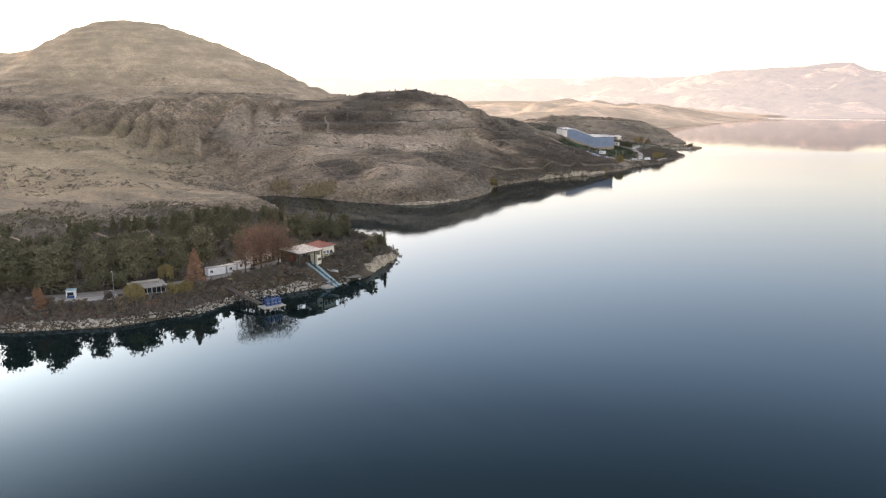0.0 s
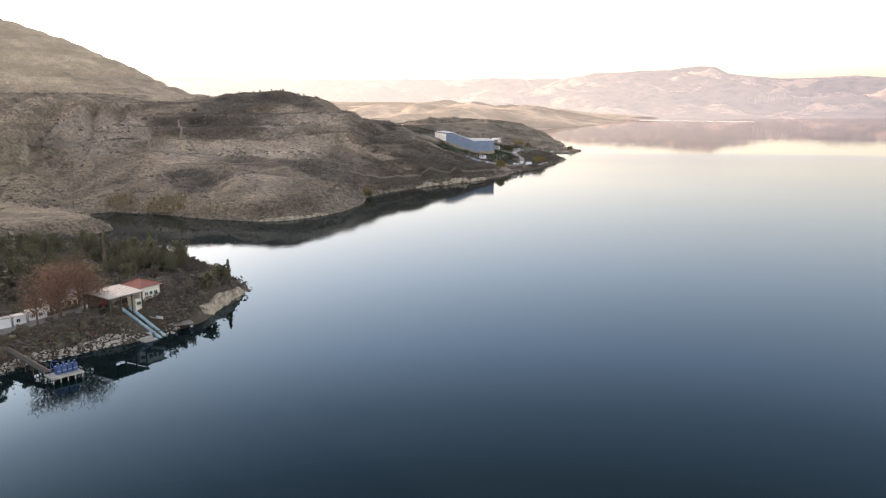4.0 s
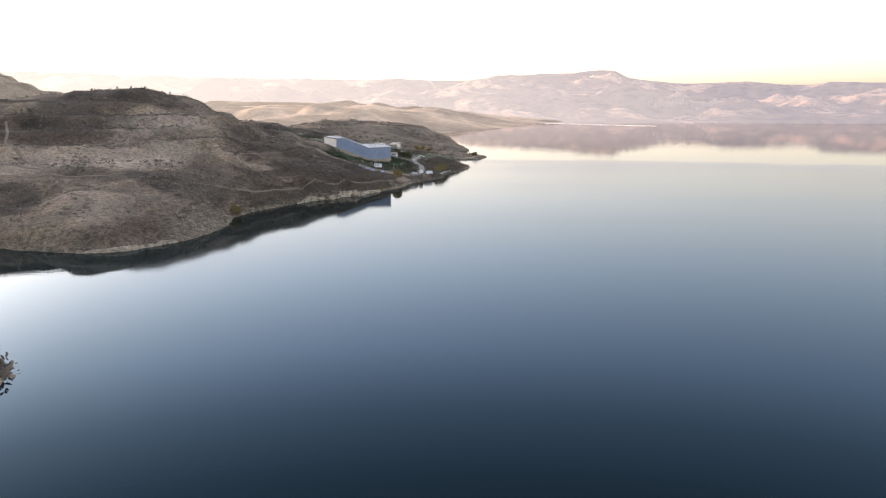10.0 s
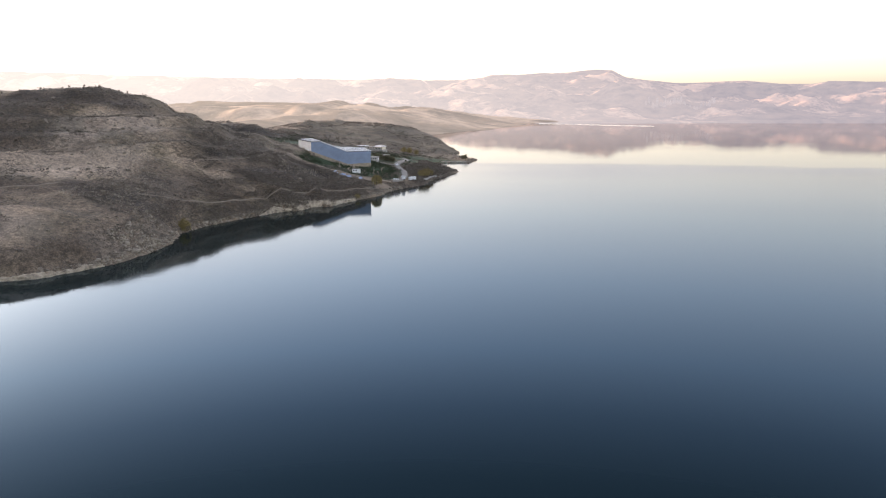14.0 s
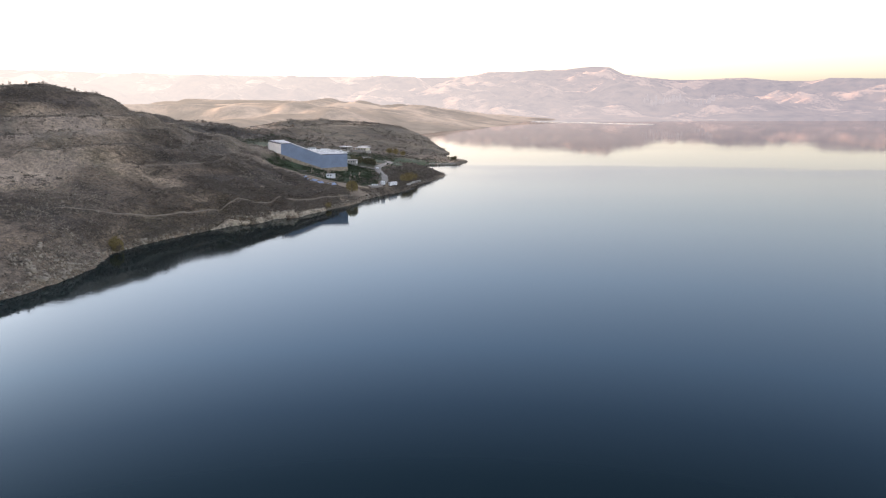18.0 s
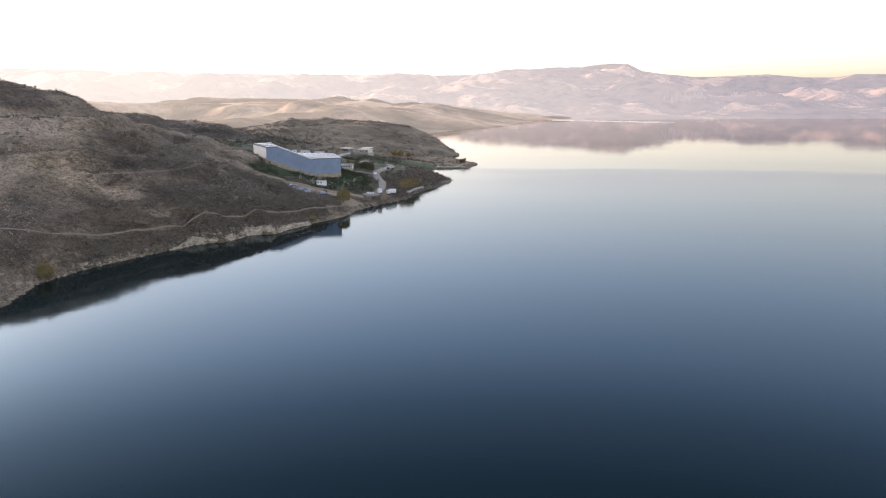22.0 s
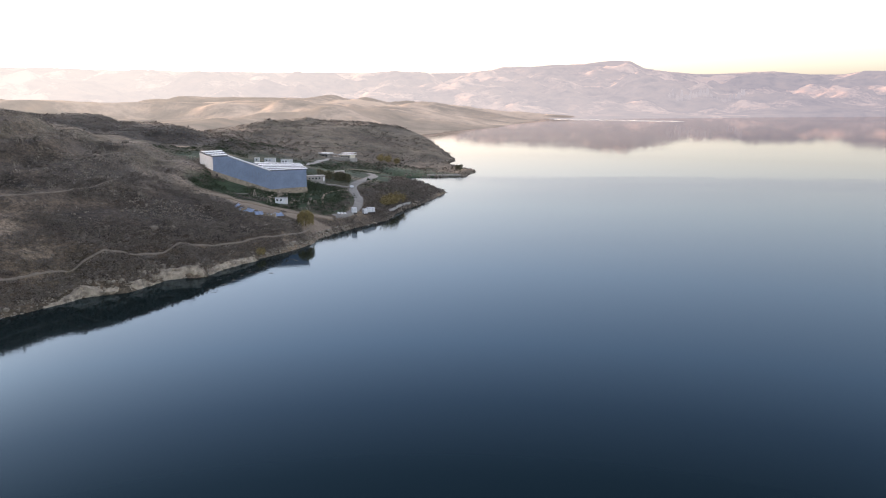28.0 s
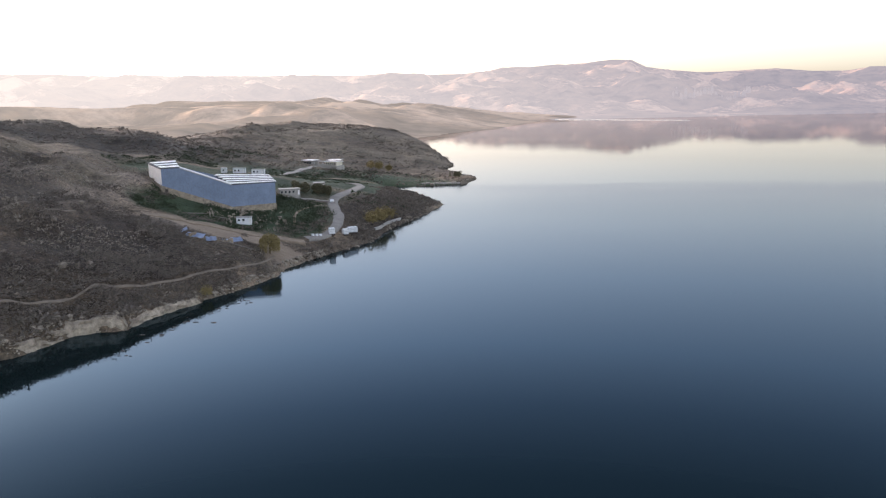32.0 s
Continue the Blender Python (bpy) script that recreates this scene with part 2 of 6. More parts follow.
    litter = ramp(n, [(0.3, (0.034, 0.027, 0.017)), (0.52, (0.062, 0.048, 0.03)), (0.75, (0.125, 0.098, 0.062))])
    l.new(mid.outputs["Fac"], litter.inputs["Fac"])
    c = mixed(n, l, park, c, litter.outputs["Color"])
    # bare earth
    earth = most(n, l, [spot(n, l, pos, -90, 650, 11, 8, 0.15), spot(n, l, pos, -75, 649, 14, 6.5, 0.15), spot(n, l, pos, -60, 650, 12, 5.5, 0.15), spot(n, l, pos, -51, 643, 6, 12, 0.15)])
    soil = ramp(n, [(0.3, (0.22, 0.165, 0.115)), (0.7, (0.33, 0.255, 0.18))])
    l.new(mid.outputs["Fac"], soil.inputs["Fac"])
    c = mixed(n, l, earth, c, soil.outputs["Color"])
    # steep banks and cliffs show pale rock
    sep = n.new("ShaderNodeSeparateXYZ")
    l.new(geo.outputs["Normal"], sep.inputs[0])
    steep = n.new("ShaderNodeMapRange")
    steep.inputs["From Min"].default_value, steep.inputs["From Max"].default_value = 0.60, 0.42
    l.new(sep.outputs["Z"], steep.inputs["Value"])
    rock = ramp(n, [(0.3, (0.22, 0.175, 0.125)), (0.5, (0.42, 0.355, 0.265)), (0.72, (0.62, 0.55, 0.44))])
    l.new(mid.outputs["Fac"], rock.inputs["Fac"])
    c = mixed(n, l, steep.outputs["Result"], c, rock.outputs["Color"])
    l.new(c, b.inputs["Base Color"])
    bp = n.new("ShaderNodeBump")
    bp.inputs["Strength"].default_value, bp.inputs["Distance"].default_value = 0.9, 1.0
    l.new(fine.outputs["Fac"], bp.inputs["Height"])
    l.new(bp.outputs["Normal"], b.inputs["Normal"])
    return m


def haze_material(name, haze_near_sun, haze_off_sun, tones, fields):
    """Far land lit mostly by haze painted in as emission, stronger towards the sun."""
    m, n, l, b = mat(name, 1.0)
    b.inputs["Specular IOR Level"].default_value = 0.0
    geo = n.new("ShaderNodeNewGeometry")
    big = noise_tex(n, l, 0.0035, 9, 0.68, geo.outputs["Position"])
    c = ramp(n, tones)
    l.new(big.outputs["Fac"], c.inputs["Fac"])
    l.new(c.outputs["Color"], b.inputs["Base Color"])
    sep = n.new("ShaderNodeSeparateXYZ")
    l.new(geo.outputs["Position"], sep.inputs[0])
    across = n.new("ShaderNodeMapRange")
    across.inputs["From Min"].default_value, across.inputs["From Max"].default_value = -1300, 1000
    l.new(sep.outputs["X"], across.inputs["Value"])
    air = mixed(n, l, across.outputs["Result"], haze_near_sun, haze_off_sun)
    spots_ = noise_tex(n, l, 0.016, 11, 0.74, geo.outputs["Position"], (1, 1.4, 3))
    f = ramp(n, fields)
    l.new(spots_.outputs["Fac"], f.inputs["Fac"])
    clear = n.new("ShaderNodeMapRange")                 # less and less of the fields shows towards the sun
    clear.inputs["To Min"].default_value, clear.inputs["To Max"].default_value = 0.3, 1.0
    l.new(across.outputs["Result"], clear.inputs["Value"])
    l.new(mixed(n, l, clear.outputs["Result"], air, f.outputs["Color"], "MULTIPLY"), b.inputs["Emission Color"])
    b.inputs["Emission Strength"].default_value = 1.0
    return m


WATER, LAND = water_material(), land_material()
# the two bright colours are haze glow, put into the emission
FAR_LAND = haze_material("far_land", (0.130, 0.114, 0.092), (0.050, 0.047, 0.050), [(0.40, (0.05, 0.042, 0.026)), (0.5, (0.12, 0.092, 0.062)), (0.60, (0.38, 0.27, 0.185))],
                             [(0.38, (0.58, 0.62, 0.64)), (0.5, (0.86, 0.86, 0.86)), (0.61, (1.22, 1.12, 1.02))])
# haze glow likewise; the warmest tone paints sunlit patches into the colour
FAR_HILLS = haze_material("far_hills", (0.228, 0.212, 0.187), (0.110, 0.105, 0.110), [(0.42, (0.02, 0.018, 0.018)), (0.53, (0.045, 0.034, 0.027)), (0.60, (0.26, 0.165, 0.11))],
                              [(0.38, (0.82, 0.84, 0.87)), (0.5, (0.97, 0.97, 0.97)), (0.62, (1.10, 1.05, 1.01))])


# these spires take the same painted haze glow
FAR_ROCK = haze_material("far_pale_rock", (0.228, 0.212, 0.187), (0.112, 0.107, 0.112), [(0.42, (0.04, 0.037, 0.036)), (0.53, (0.08, 0.072, 0.068)), (0.60, (0.16, 0.13, 0.11))],
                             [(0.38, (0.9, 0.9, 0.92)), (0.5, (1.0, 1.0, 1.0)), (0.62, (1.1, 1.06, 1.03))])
SAND = plain("pale_sand", (0.72, 0.66, 0.56), 0.95, vary=0.2, scale=0.05)


# ---- the lie of the land ----
PERM = np.random.RandomState(7).rand(256, 256)


def value_noise(x, y, cell):
    x, y = np.asarray(x, float) / cell, np.asarray(y, float) / cell
    i, j = np.floor(x).astype(int), np.floor(y).astype(int)
    u, v = x - i, y - j
    u, v = u * u * (3 - 2 * u), v * v * (3 - 2 * v)
    g = lambda a, b: PERM[a % 256, b % 256]
    return (g(i, j) * (1 - u) + g(i + 1, j) * u) * (1 - v) + (g(i, j + 1) * (1 - u) + g(i + 1, j + 1) * u) * v - 0.5


def rough_noise(x, y, cell, octaves=4):
    out, amp = 0, 1.0
    for k in range(octaves):
        out = out + amp * value_noise(x + 37.3 * k, y - 51.7 * k, cell / 2**k)
        amp *= 0.5
    return out


def step(v, a, b):
    v = np.clip((np.asarray(v, float) - a) / (b - a), 0, 1)
    return v * v * (3 - 2 * v)


# the shore, walked with the land on the left hand's side: park point, creek, long slope, shelter bay, two points, far bay
SHORE_PARK = [(-900, -140), (-420, 20), (-250, 80), (-170, 112), (-145, 125), (-131, 141), (-127, 158), (-115, 175), (-106, 185), (-103, 199),
              (-104, 221), (-105, 237), (-122, 255), (-150, 272), (-195, 285), (-226, 298)]
SHORE_CREEK = [(-219, 311), (-211, 335), (-226, 352), (-246, 368), (-252, 384), (-242, 391), (-212, 384), (-182, 374), (-158, 370), (-142, 375)]
SHORE_SLOPE = [(-126, 399), (-120, 425), (-120, 445), (-124, 466), (-120, 487), (-111, 509), (-98, 537), (-88, 543), (-83, 560), (-72, 564), (-71, 575),
               (-64, 589), (-56, 604), (-49, 622)]
SHORE_BAY = [(-49, 633), (-44, 647), (-33, 668), (-26, 683), (-22, 714), (-12, 746), (-2, 790), (-6, 800), (-22, 815), (-34, 845), (-42, 874), (-17, 876),
             (7, 884), (15, 922), (8, 940), (-5, 972), (-12, 990), (-4, 1024), (-25, 1172), (-47, 1264), (-77, 1400), (-62, 1460)]
SHORE_FAR = [(70, 1790), (165, 2150), (340, 2230), (670, 2363), (1156, 2534), (2400, 2950), (6000, 4200), (6000, 8000), (-8000, 8000), (-8000, -2500)]
SHORE = np.array(SHORE_PARK + SHORE_CREEK + SHORE_SLOPE + SHORE_BAY + SHORE_FAR, float)


def inland(x, y):
    """Metres from the shore, positive on land."""
    best, inside = np.full(x.shape, 1e9), np.zeros(x.shape, bool)
    for (ax, ay), (bx, by) in zip(SHORE, np.roll(SHORE, -1, 0)):
        ex, ey = bx - ax, by - ay
        t = np.clip(((x - ax) * ex + (y - ay) * ey) / (ex * ex + ey * ey), 0, 1)
        best = np.minimum(best, (x - ax - t * ex) ** 2 + (y - ay - t * ey) ** 2)
        if by != ay:
            inside ^= ((ay > y) != (by > y)) & (x < ex * (y - ay) / ey + ax)
    return np.where(inside, 1, -1) * np.sqrt(best)


# heights of the tops, saddles and feet of the slopes
# tops at x -900 and -1200 lie unseen, raised to block the sun
TOPS = [(-635, 730, 147), (-690, 690, 120), (-560, 790, 132), (-480, 840, 91), (-415, 870, 58), (-720, 655, 91), (-765, 640, 84), (-900, 480, 190), (-1200, 200, 230),
        (-247, 650, 62.5), (-293, 650, 58.5), (-210, 650, 57), (-182, 650, 47), (-145, 658, 35), (-330, 620, 58), (-420, 600, 60), (-560, 560, 62)]
FEET = [(-112, 690, 22.6), (-86, 700, 16), (-65, 695, 13), (-75, 672, 9), (-92, 765, 19.3), (-110, 768, 20), (-92, 925, 9), (-40, 760, 10), (-48, 716, 9), (-44, 659, 5), (-40, 830, 7),
        (-256, 800, 39), (-204, 850, 31), (-150, 873, 24), (-165, 1115, 31), (-89, 1130, 22), (-220, 1000, 26), (-215, 1110, 33), (-262, 1115, 30)]
BACK = [(-349, 955, 43), (-305, 955, 40.5), (-262, 955, 35.5), (-218, 955, 29.5), (-175, 955, 22.5), (-400, 1050, 30), (-300, 1100, 22), (-470, 1000, 36), (-520, 1150, 26), (-105, 673, 21), (-98, 675, 18), (-80, 679, 12.6), (-66, 685, 12.2), (-217, 720, 43), (-180, 740, 35), (-140, 765, 26), (-110, 820, 15), (-60, 980, 7),
        (-150, 590, 33), (-118, 600, 24), (-185, 575, 41), (-128, 672, 27)]
LOWS = [(-310, 430, 16), (-270, 395, 5), (-370, 500, 55), (-300, 500, 40), (-200, 450, 20), (-160, 520, 22), (-230, 550, 42), (-280, 335, 11), (-360, 370, 22),
        (-380, 290, 26), (-240, 265, 9), (-480, 330, 42), (-143, 172, 4.6)]
# (-900, 0) is another unseen height that blocks the sun
FLATS = [(-160, 205, 8), (-118, 203, 7.9), (-120, 188, 7.4), (-128, 190, 6.6), (-160, 250, 9), (-140, 242, 7.3), (-120, 232, 4.8), (-200, 160, 8), (-250, 200, 12), (-330, 150, 16), (-500, 100, 40), (-900, 0, 190), (-500, 1250, 22), (-300, 1350, 20), (-1500, 1200, 50)]
SPOTS = np.array(TOPS + FEET + BACK + LOWS + FLATS, float)


def plate(r):
    return r * r * np.log(r + 1e-9)


def plate_weights():
    c, n = SPOTS[:, :2] / 100, len(SPOTS)
    a = np.zeros((n + 3, n + 3))
    a[:n, :n] = plate(np.linalg.norm(c[:, None] - c[None], axis=-1)) + 0.02 * np.eye(n)
    a[:n, n], a[:n, n + 1 :] = 1, c
    a[n:, :n] = a[:n, n:].T
    return np.linalg.solve(a, np.r_[SPOTS[:, 2], 0, 0, 0])


PLATE = plate_weights()


def terrain(x, y):
    """The height of the ground."""
    x, y = np.atleast_1d(np.asarray(x, float)), np.atleast_1d(np.asarray(y, float))
    d = inland(x, y) + 1.8 * rough_noise(x, y, 11, 3)
    n = len(SPOTS)
    smooth = PLATE[n] + PLATE[n + 1] * x / 100 + PLATE[n + 2] * y / 100
    for k in range(n):
        smooth = smooth + PLATE[k] * plate(np.hypot(x / 100 - SPOTS[k, 0] / 100, y / 100 - SPOTS[k, 1] / 100))
    smooth = np.clip(smooth, 2.0, 240)
    # the ground falls away behind the long spur
    behind = np.interp((x + 10) / np.maximum(y - 367, 60), [-0.59, -0.5, -0.43, -0.36, -0.32, -0.28, -0.245, -0.2, -0.16], [0.0275, 0.032, 0.041, 0.0505, 0.047, 0.0405, 0.0345, 0.0315, -0.4])
    fall = np.maximum(56 - behind * (y - 367), 5 + 8 * rough_noise(x, y, 160, 3))
    smooth = smooth + step(y, 965, 1010) * np.minimum(fall - smooth, 0) * step(y, 0, 900)
    # an unseen ridge, added to keep the low sun off the near slopes
    smooth = np.maximum(smooth, 152 * np.exp(-(((x + 880) / 80) ** 2)) * step(y, 1010, 1120) * step(y, 1470, 1370))
    away = step(np.abs(y - 800) + np.abs(x + 300) * 0.8, 1000, 1600)
    smooth = smooth * (1 - away) + away * (24 + 18 * rough_noise(x, y, 420, 3))
    # gullies and ribs on the scarp, small terraces on the long slope
    wild = step(smooth, 14, 34) * (1 - away)
    rib = np.abs(rough_noise(x + 0.35 * y, 0.35 * y, 46, 3))
    scarp = step(x, -290, -325) * step(y, 600, 545) * step(y, 405, 440)
    across = (x + 0.45 * y) / 21 + 1.3 * value_noise(x + 0.45 * y, 0.2 * y, 52) + 0.5 * value_noise(x, y, 19)
    gully = np.abs(np.sin(np.pi * across)) * (0.75 + 0.8 * value_noise(x, y, 34)) + 0.35 * np.abs(np.sin(np.pi * across * 2.7 + 1))
    smooth = smooth + wild * (3.0 * rough_noise(x, y, 38, 4) - 3.0 * (0.25 - rib)) + scarp * step(smooth, 12, 26) * step(smooth, 66, 52) * 10 * (gully - 0.75)
    smooth = smooth + 4.5 * step(x, -262, -300) * step(y, 440, 400) * step(smooth, 6, 16) * rough_noise(0.9 * x + 0.7 * y, 0.35 * y - 0.3 * x, 46, 3)
    shelf = smooth + 1.3 * np.sin(smooth / 7.5 * 2 * np.pi)
    smooth = smooth + (shelf - smooth) * wild * (1 - scarp)
    near = step(x, -260, -215) * step(smooth, 9, 16) * step(smooth, 46, 36) * step(y, 740, 690) * (1 - away)
    cut = np.abs(rough_noise(1.0 * x + 0.5 * y, 0.55 * y - 0.2 * x, 26, 3))
    smooth = smooth + near * (3.6 * (cut - 0.16) + 1.2 * np.sign(value_noise(x, y, 30)) * step(np.abs(value_noise(x, y, 30)), 0.0, 0.06))
    # the cap of the middle hill, a rounded mound above the creek, and the furrow beside it
    smooth = smooth + 5.0 * step(np.hypot((x + 266) / 72, (y - 655) / 50), 1.08, 0.62) * step(smooth, 40, 52)
    smooth = smooth + 6.5 * np.exp(-(((x + 170) / 24) ** 2) - ((y - 413) / 17) ** 2) - 4.5 * np.exp(-(((x + 205 + 0.5 * (y - 430)) / 10) ** 2) - ((y - 430) / 35) ** 2)
    smooth = smooth - 6 * np.exp(-(((x + 300 + 0.8 * (y - 430)) / 14) ** 2) - ((y - 440) / 60) ** 2)
    # bank at the water, higher where the cliffs stand
    cliff = 1.05 * step(np.hypot((x + 89) / 30, (y - 550) / 42), 1.15, 0.6) * (0.7 + 1.6 * rough_noise(x, y, 14, 2)) * 0.5 + 0.2 * step(np.hypot((x + 108) / 20, (y - 212) / 22), 1.2, 0.6)
    bank = (0.9 + 0.8 * rough_noise(x, y, 23, 2) + 3.2 * cliff) * step(d, 0.0, 1.6)
    reach = 8 + 5 * step(y, 300, 420) + 44 * step(smooth, 11, 30)
    rise = step(d, -2, reach) * np.clip(d / (reach + 5), 0, 1) ** 0.25
    z = bank + np.maximum(smooth - 1.5, 0) * rise + 0.5 * step(d, 2, 12) * rough_noise(x, y, 9, 3)
    # the level ground under the boat shelter, and the ramp that the slipway lies in
    z = z + step(np.hypot((x + 118) / 9, (y - 184.5) / 8), 1.1, 0.75) * np.maximum(5.9 - z, 0) * step(d, 1.5, 5)
    s = np.clip(((x + 117.5) * 11.1 - (y - 186.2) * 2.2) / 128.0, 0, 1)
    off = np.hypot(x + 117.5 - 11.1 * s, y - 186.2 + 2.2 * s)
    z = z + step(off, 2.6, 1.6) * step(s, 0.02, 0.12) * np.minimum(5.95 - 6.8 * s - z, 0)
    return np.where(d > 0, np.maximum(z, 0.12 * np.minimum(d, 4)), np.maximum(-9, 0.32 * d - 0.1))


# what grows where: dark thorn fields, bare pale ground, fresh grass
THORN_FIELDS = [[(-296, 524), (-276, 533), (-260, 504), (-279, 497)], [(-287, 560), (-236, 584), (-214, 533), (-238, 503), (-254, 498), (-262, 512)],
         [(-275, 572), (-292, 600), (-275, 645), (-215, 645), (-196, 622), (-236, 584)], [(-186, 481), (-158, 518), (-131, 512), (-128, 478), (-138, 436), (-165, 457)],
         # the back slope's field, y 735 to 905, also paints its shade darker
         [(-121, 568), (-98, 604), (-61, 623), (-60, 603), (-87, 575), (-111, 548)], [(-340, 800), (-260, 868), (-213, 905), (-150, 880), (-150, 830), (-230, 770), (-330, 735)],
         [(-114, 592), (-102, 643), (-82, 640), (-68, 606), (-88, 584), (-107, 580)], [(-158, 630), (-162, 690), (-152, 700), (-146, 640), (-144, 606)],
         [(-240, 445), (-222, 462), (-203, 432), (-192, 396), (-210, 400)], [(-172, 612), (-150, 655), (-125, 640), (-120, 600), (-145, 575)]]
BARE_GROUND = [[(-232, 571), (-194, 621), (-171, 575), (-214, 530)], [(-270, 485), (-241, 500), (-210, 521), (-171, 547), (-160, 525), (-184, 482), (-221, 467), (-251, 459)],
        [(-192, 428), (-172, 414), (-155, 412), (-147, 400), (-164, 391), (-182, 396)], [(-340, 507), (-296, 526), (-281, 498), (-280, 462), (-304, 455), (-345, 470)],
        [(-101, 652), (-92, 646), (-84, 646), (-76, 648), (-74, 642), (-82, 631), (-91, 630), (-98, 640)], [(-68, 706), (-64, 716), (-58, 700), (-60, 692), (-65, 696)],
        [(-142, 600), (-134, 622), (-127, 650), (-114, 670), (-109, 656), (-114, 623), (-121, 599), (-135, 590)], [(-152, 640), (-141, 655), (-137, 690), (-143, 690), (-150, 660)],
        [(-126, 686), (-113, 685), (-104, 660), (-116, 646)], [(-101, 650), (-92, 660), (-80, 664), (-84, 650)], [(-125, 400), (-120, 440), (-127, 462), (-132, 440), (-136, 405)]]
FRESH_GRASS = [[(-114, 664), (-108, 674), (-98, 672), (-90, 668), (-87, 652), (-98, 658), (-106, 655)], [(-109, 678), (-96, 681), (-82, 687), (-66, 686), (-64, 664), (-72, 660), (-84, 662), (-98, 666)], [(-72, 708), (-51, 728), (-45, 700), (-44, 672), (-52, 662), (-63, 676)]]


def cover(x, y, fields, soft=3.0):
    """1 inside the given fields of the plan, 0 outside, with ragged edges."""
    out, fray = np.zeros(x.shape), 5.0 * rough_noise(x, y, 16, 3)
    for field in fields:
        best, inside = np.full(x.shape, 1e9), np.zeros(x.shape, bool)
        for (ax, ay), (bx, by) in zip(field, field[1:] + field[:1]):
            ex, ey = bx - ax, by - ay
            t = np.clip(((x - ax) * ex + (y - ay) * ey) / (ex * ex + ey * ey), 0, 1)
            best = np.minimum(best, (x - ax - t * ex) ** 2 + (y - ay - t * ey) ** 2)
            if by != ay:
                inside ^= ((ay > y) != (by > y)) & (x < ex * (y - ay) / ey + ax)
        out = np.maximum(out, step(np.where(inside, 1, -1) * np.sqrt(best) + fray, -soft, soft))
    return out


def sheet(name, xs, ys, heights, material):
    X, Y = np.meshgrid(xs, ys)
    Z = heights(X.ravel(), Y.ravel()).reshape(X.shape)
    nx, ny = len(xs), len(ys)
    me = bpy.data.meshes.new(name)
    a = (np.arange(ny - 1)[:, None] * nx + np.arange(nx - 1)[None]).ravel()
    faces = np.stack([a, a + 1, a + 1 + nx, a + nx], 1)
    me.vertices.add(nx * ny)
    me.vertices.foreach_set("co", np.stack([X, Y, Z], -1).ravel())
    me.loops.add(faces.size)
    me.loops.foreach_set("vertex_index", faces.ravel())
    me.polygons.add(len(faces))
    me.polygons.foreach_set("loop_start", np.arange(len(faces)) * 4)
    me.polygons.foreach_set("use_smooth", np.ones(len(faces), bool))
    me.update()
    me.validate()
    me.materials.append(material)
    return new(name, me)


def spaced(*legs):
    out = [legs[0][0]]
    for a, b, s in legs:
        out += list(np.linspace(a, b, max(2, round((b - a) / s) + 1))[1:])
    return np.array(out)


ground = sheet("ground", spaced((-2600, -1000, 100), (-1000, -460, 9), (-460, -300, 3.2), (-300, 30, 2.0), (30, 60, 6)),
               spaced((-900, 60, 60), (60, 110, 5), (110, 300, 2.0), (300, 960, 2.4), (960, 1440, 6)), terrain, LAND)
growth = np.array([v.co[:2] for v in ground.data.vertices])
growth = np.stack([cover(growth[:, 0], growth[:, 1], fields, soft) for fields, soft in ((THORN_FIELDS, 3.5), (BARE_GROUND, 7.0), (FRESH_GRASS, 2.0))] + [np.ones(len(growth))], 1)
ground.data.attributes.new("cover", "FLOAT_COLOR", "POINT").data.foreach_set("color", growth.ravel())
tagged(ground, "dry brown steppe slopes with scrub, terraces and pale rocky shore", "ground", kind="structure")
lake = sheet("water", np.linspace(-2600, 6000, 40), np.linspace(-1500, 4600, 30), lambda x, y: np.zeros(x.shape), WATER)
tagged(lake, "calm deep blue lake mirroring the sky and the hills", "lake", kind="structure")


def far_plain(x, y):
    d = inland(x, y) + 30 * rough_noise(x, y, 160, 3)
    low = 14 + 30 * step(rough_noise(x, y, 480, 4), -0.12, 0.08) + 12 * rough_noise(x, y, 300, 5) + (5 + 26 * step(x, -420, -200)) * np.abs(rough_noise(x, y, 110, 4))
    low = low * np.interp(x, [-330, -200, -100, 100], [1, 0.72, 0.66, 0.8])
    low = low * (1 - step(y, 1560, 1300) * (0.55 + 0.45 * step(x, -330, -230)))
    return np.where(d > 0, 0.5 + low * step(d, 0, 240) * step(y, 2390, 2200) - 12 * step(y, 1300, 1200), -4)


# the skyline: long plateau, table mountain, low saddle, second range
CREST_X = [-2170, -1750, -944, -551, -409, -237, -6, 67, 139, 315, 580, 669, 750, 785, 829, 929, 1070, 1182, 1442, 1619, 1780, 1858, 2042, 2600]
CREST_Z = [164, 152, 148, 146, 154, 146, 151, 160, 179, 183, 200, 208, 207, 189, 172, 162, 147, 148, 160, 147, 147, 160, 156, 160]


def far_range(x, y):
    d = inland(x, y) + 25 * rough_noise(x, y, 140, 3)
    up = step(y + 0.12 * np.abs(x - 700), 2250, 4300)
    ribs = np.abs(rough_noise(x, y * 0.7, 300, 5))
    crest = np.interp(x * 4225 / np.maximum(y - 75, 2000), CREST_X, CREST_Z) + 1.5 * rough_noise(x, y, 90, 3)
    z = 2 + up * crest + step(d, 20, 350) * (95 * (ribs - 0.14) + 36 * rough_noise(x, y, 95, 4)) * (1 - 0.85 * step(up, 0.75, 1.0))
    z = np.minimum(z, crest - 10 * step(up, 0.98, 0.9))
    return np.where(d > 0, np.maximum(z, 0.3), -4)


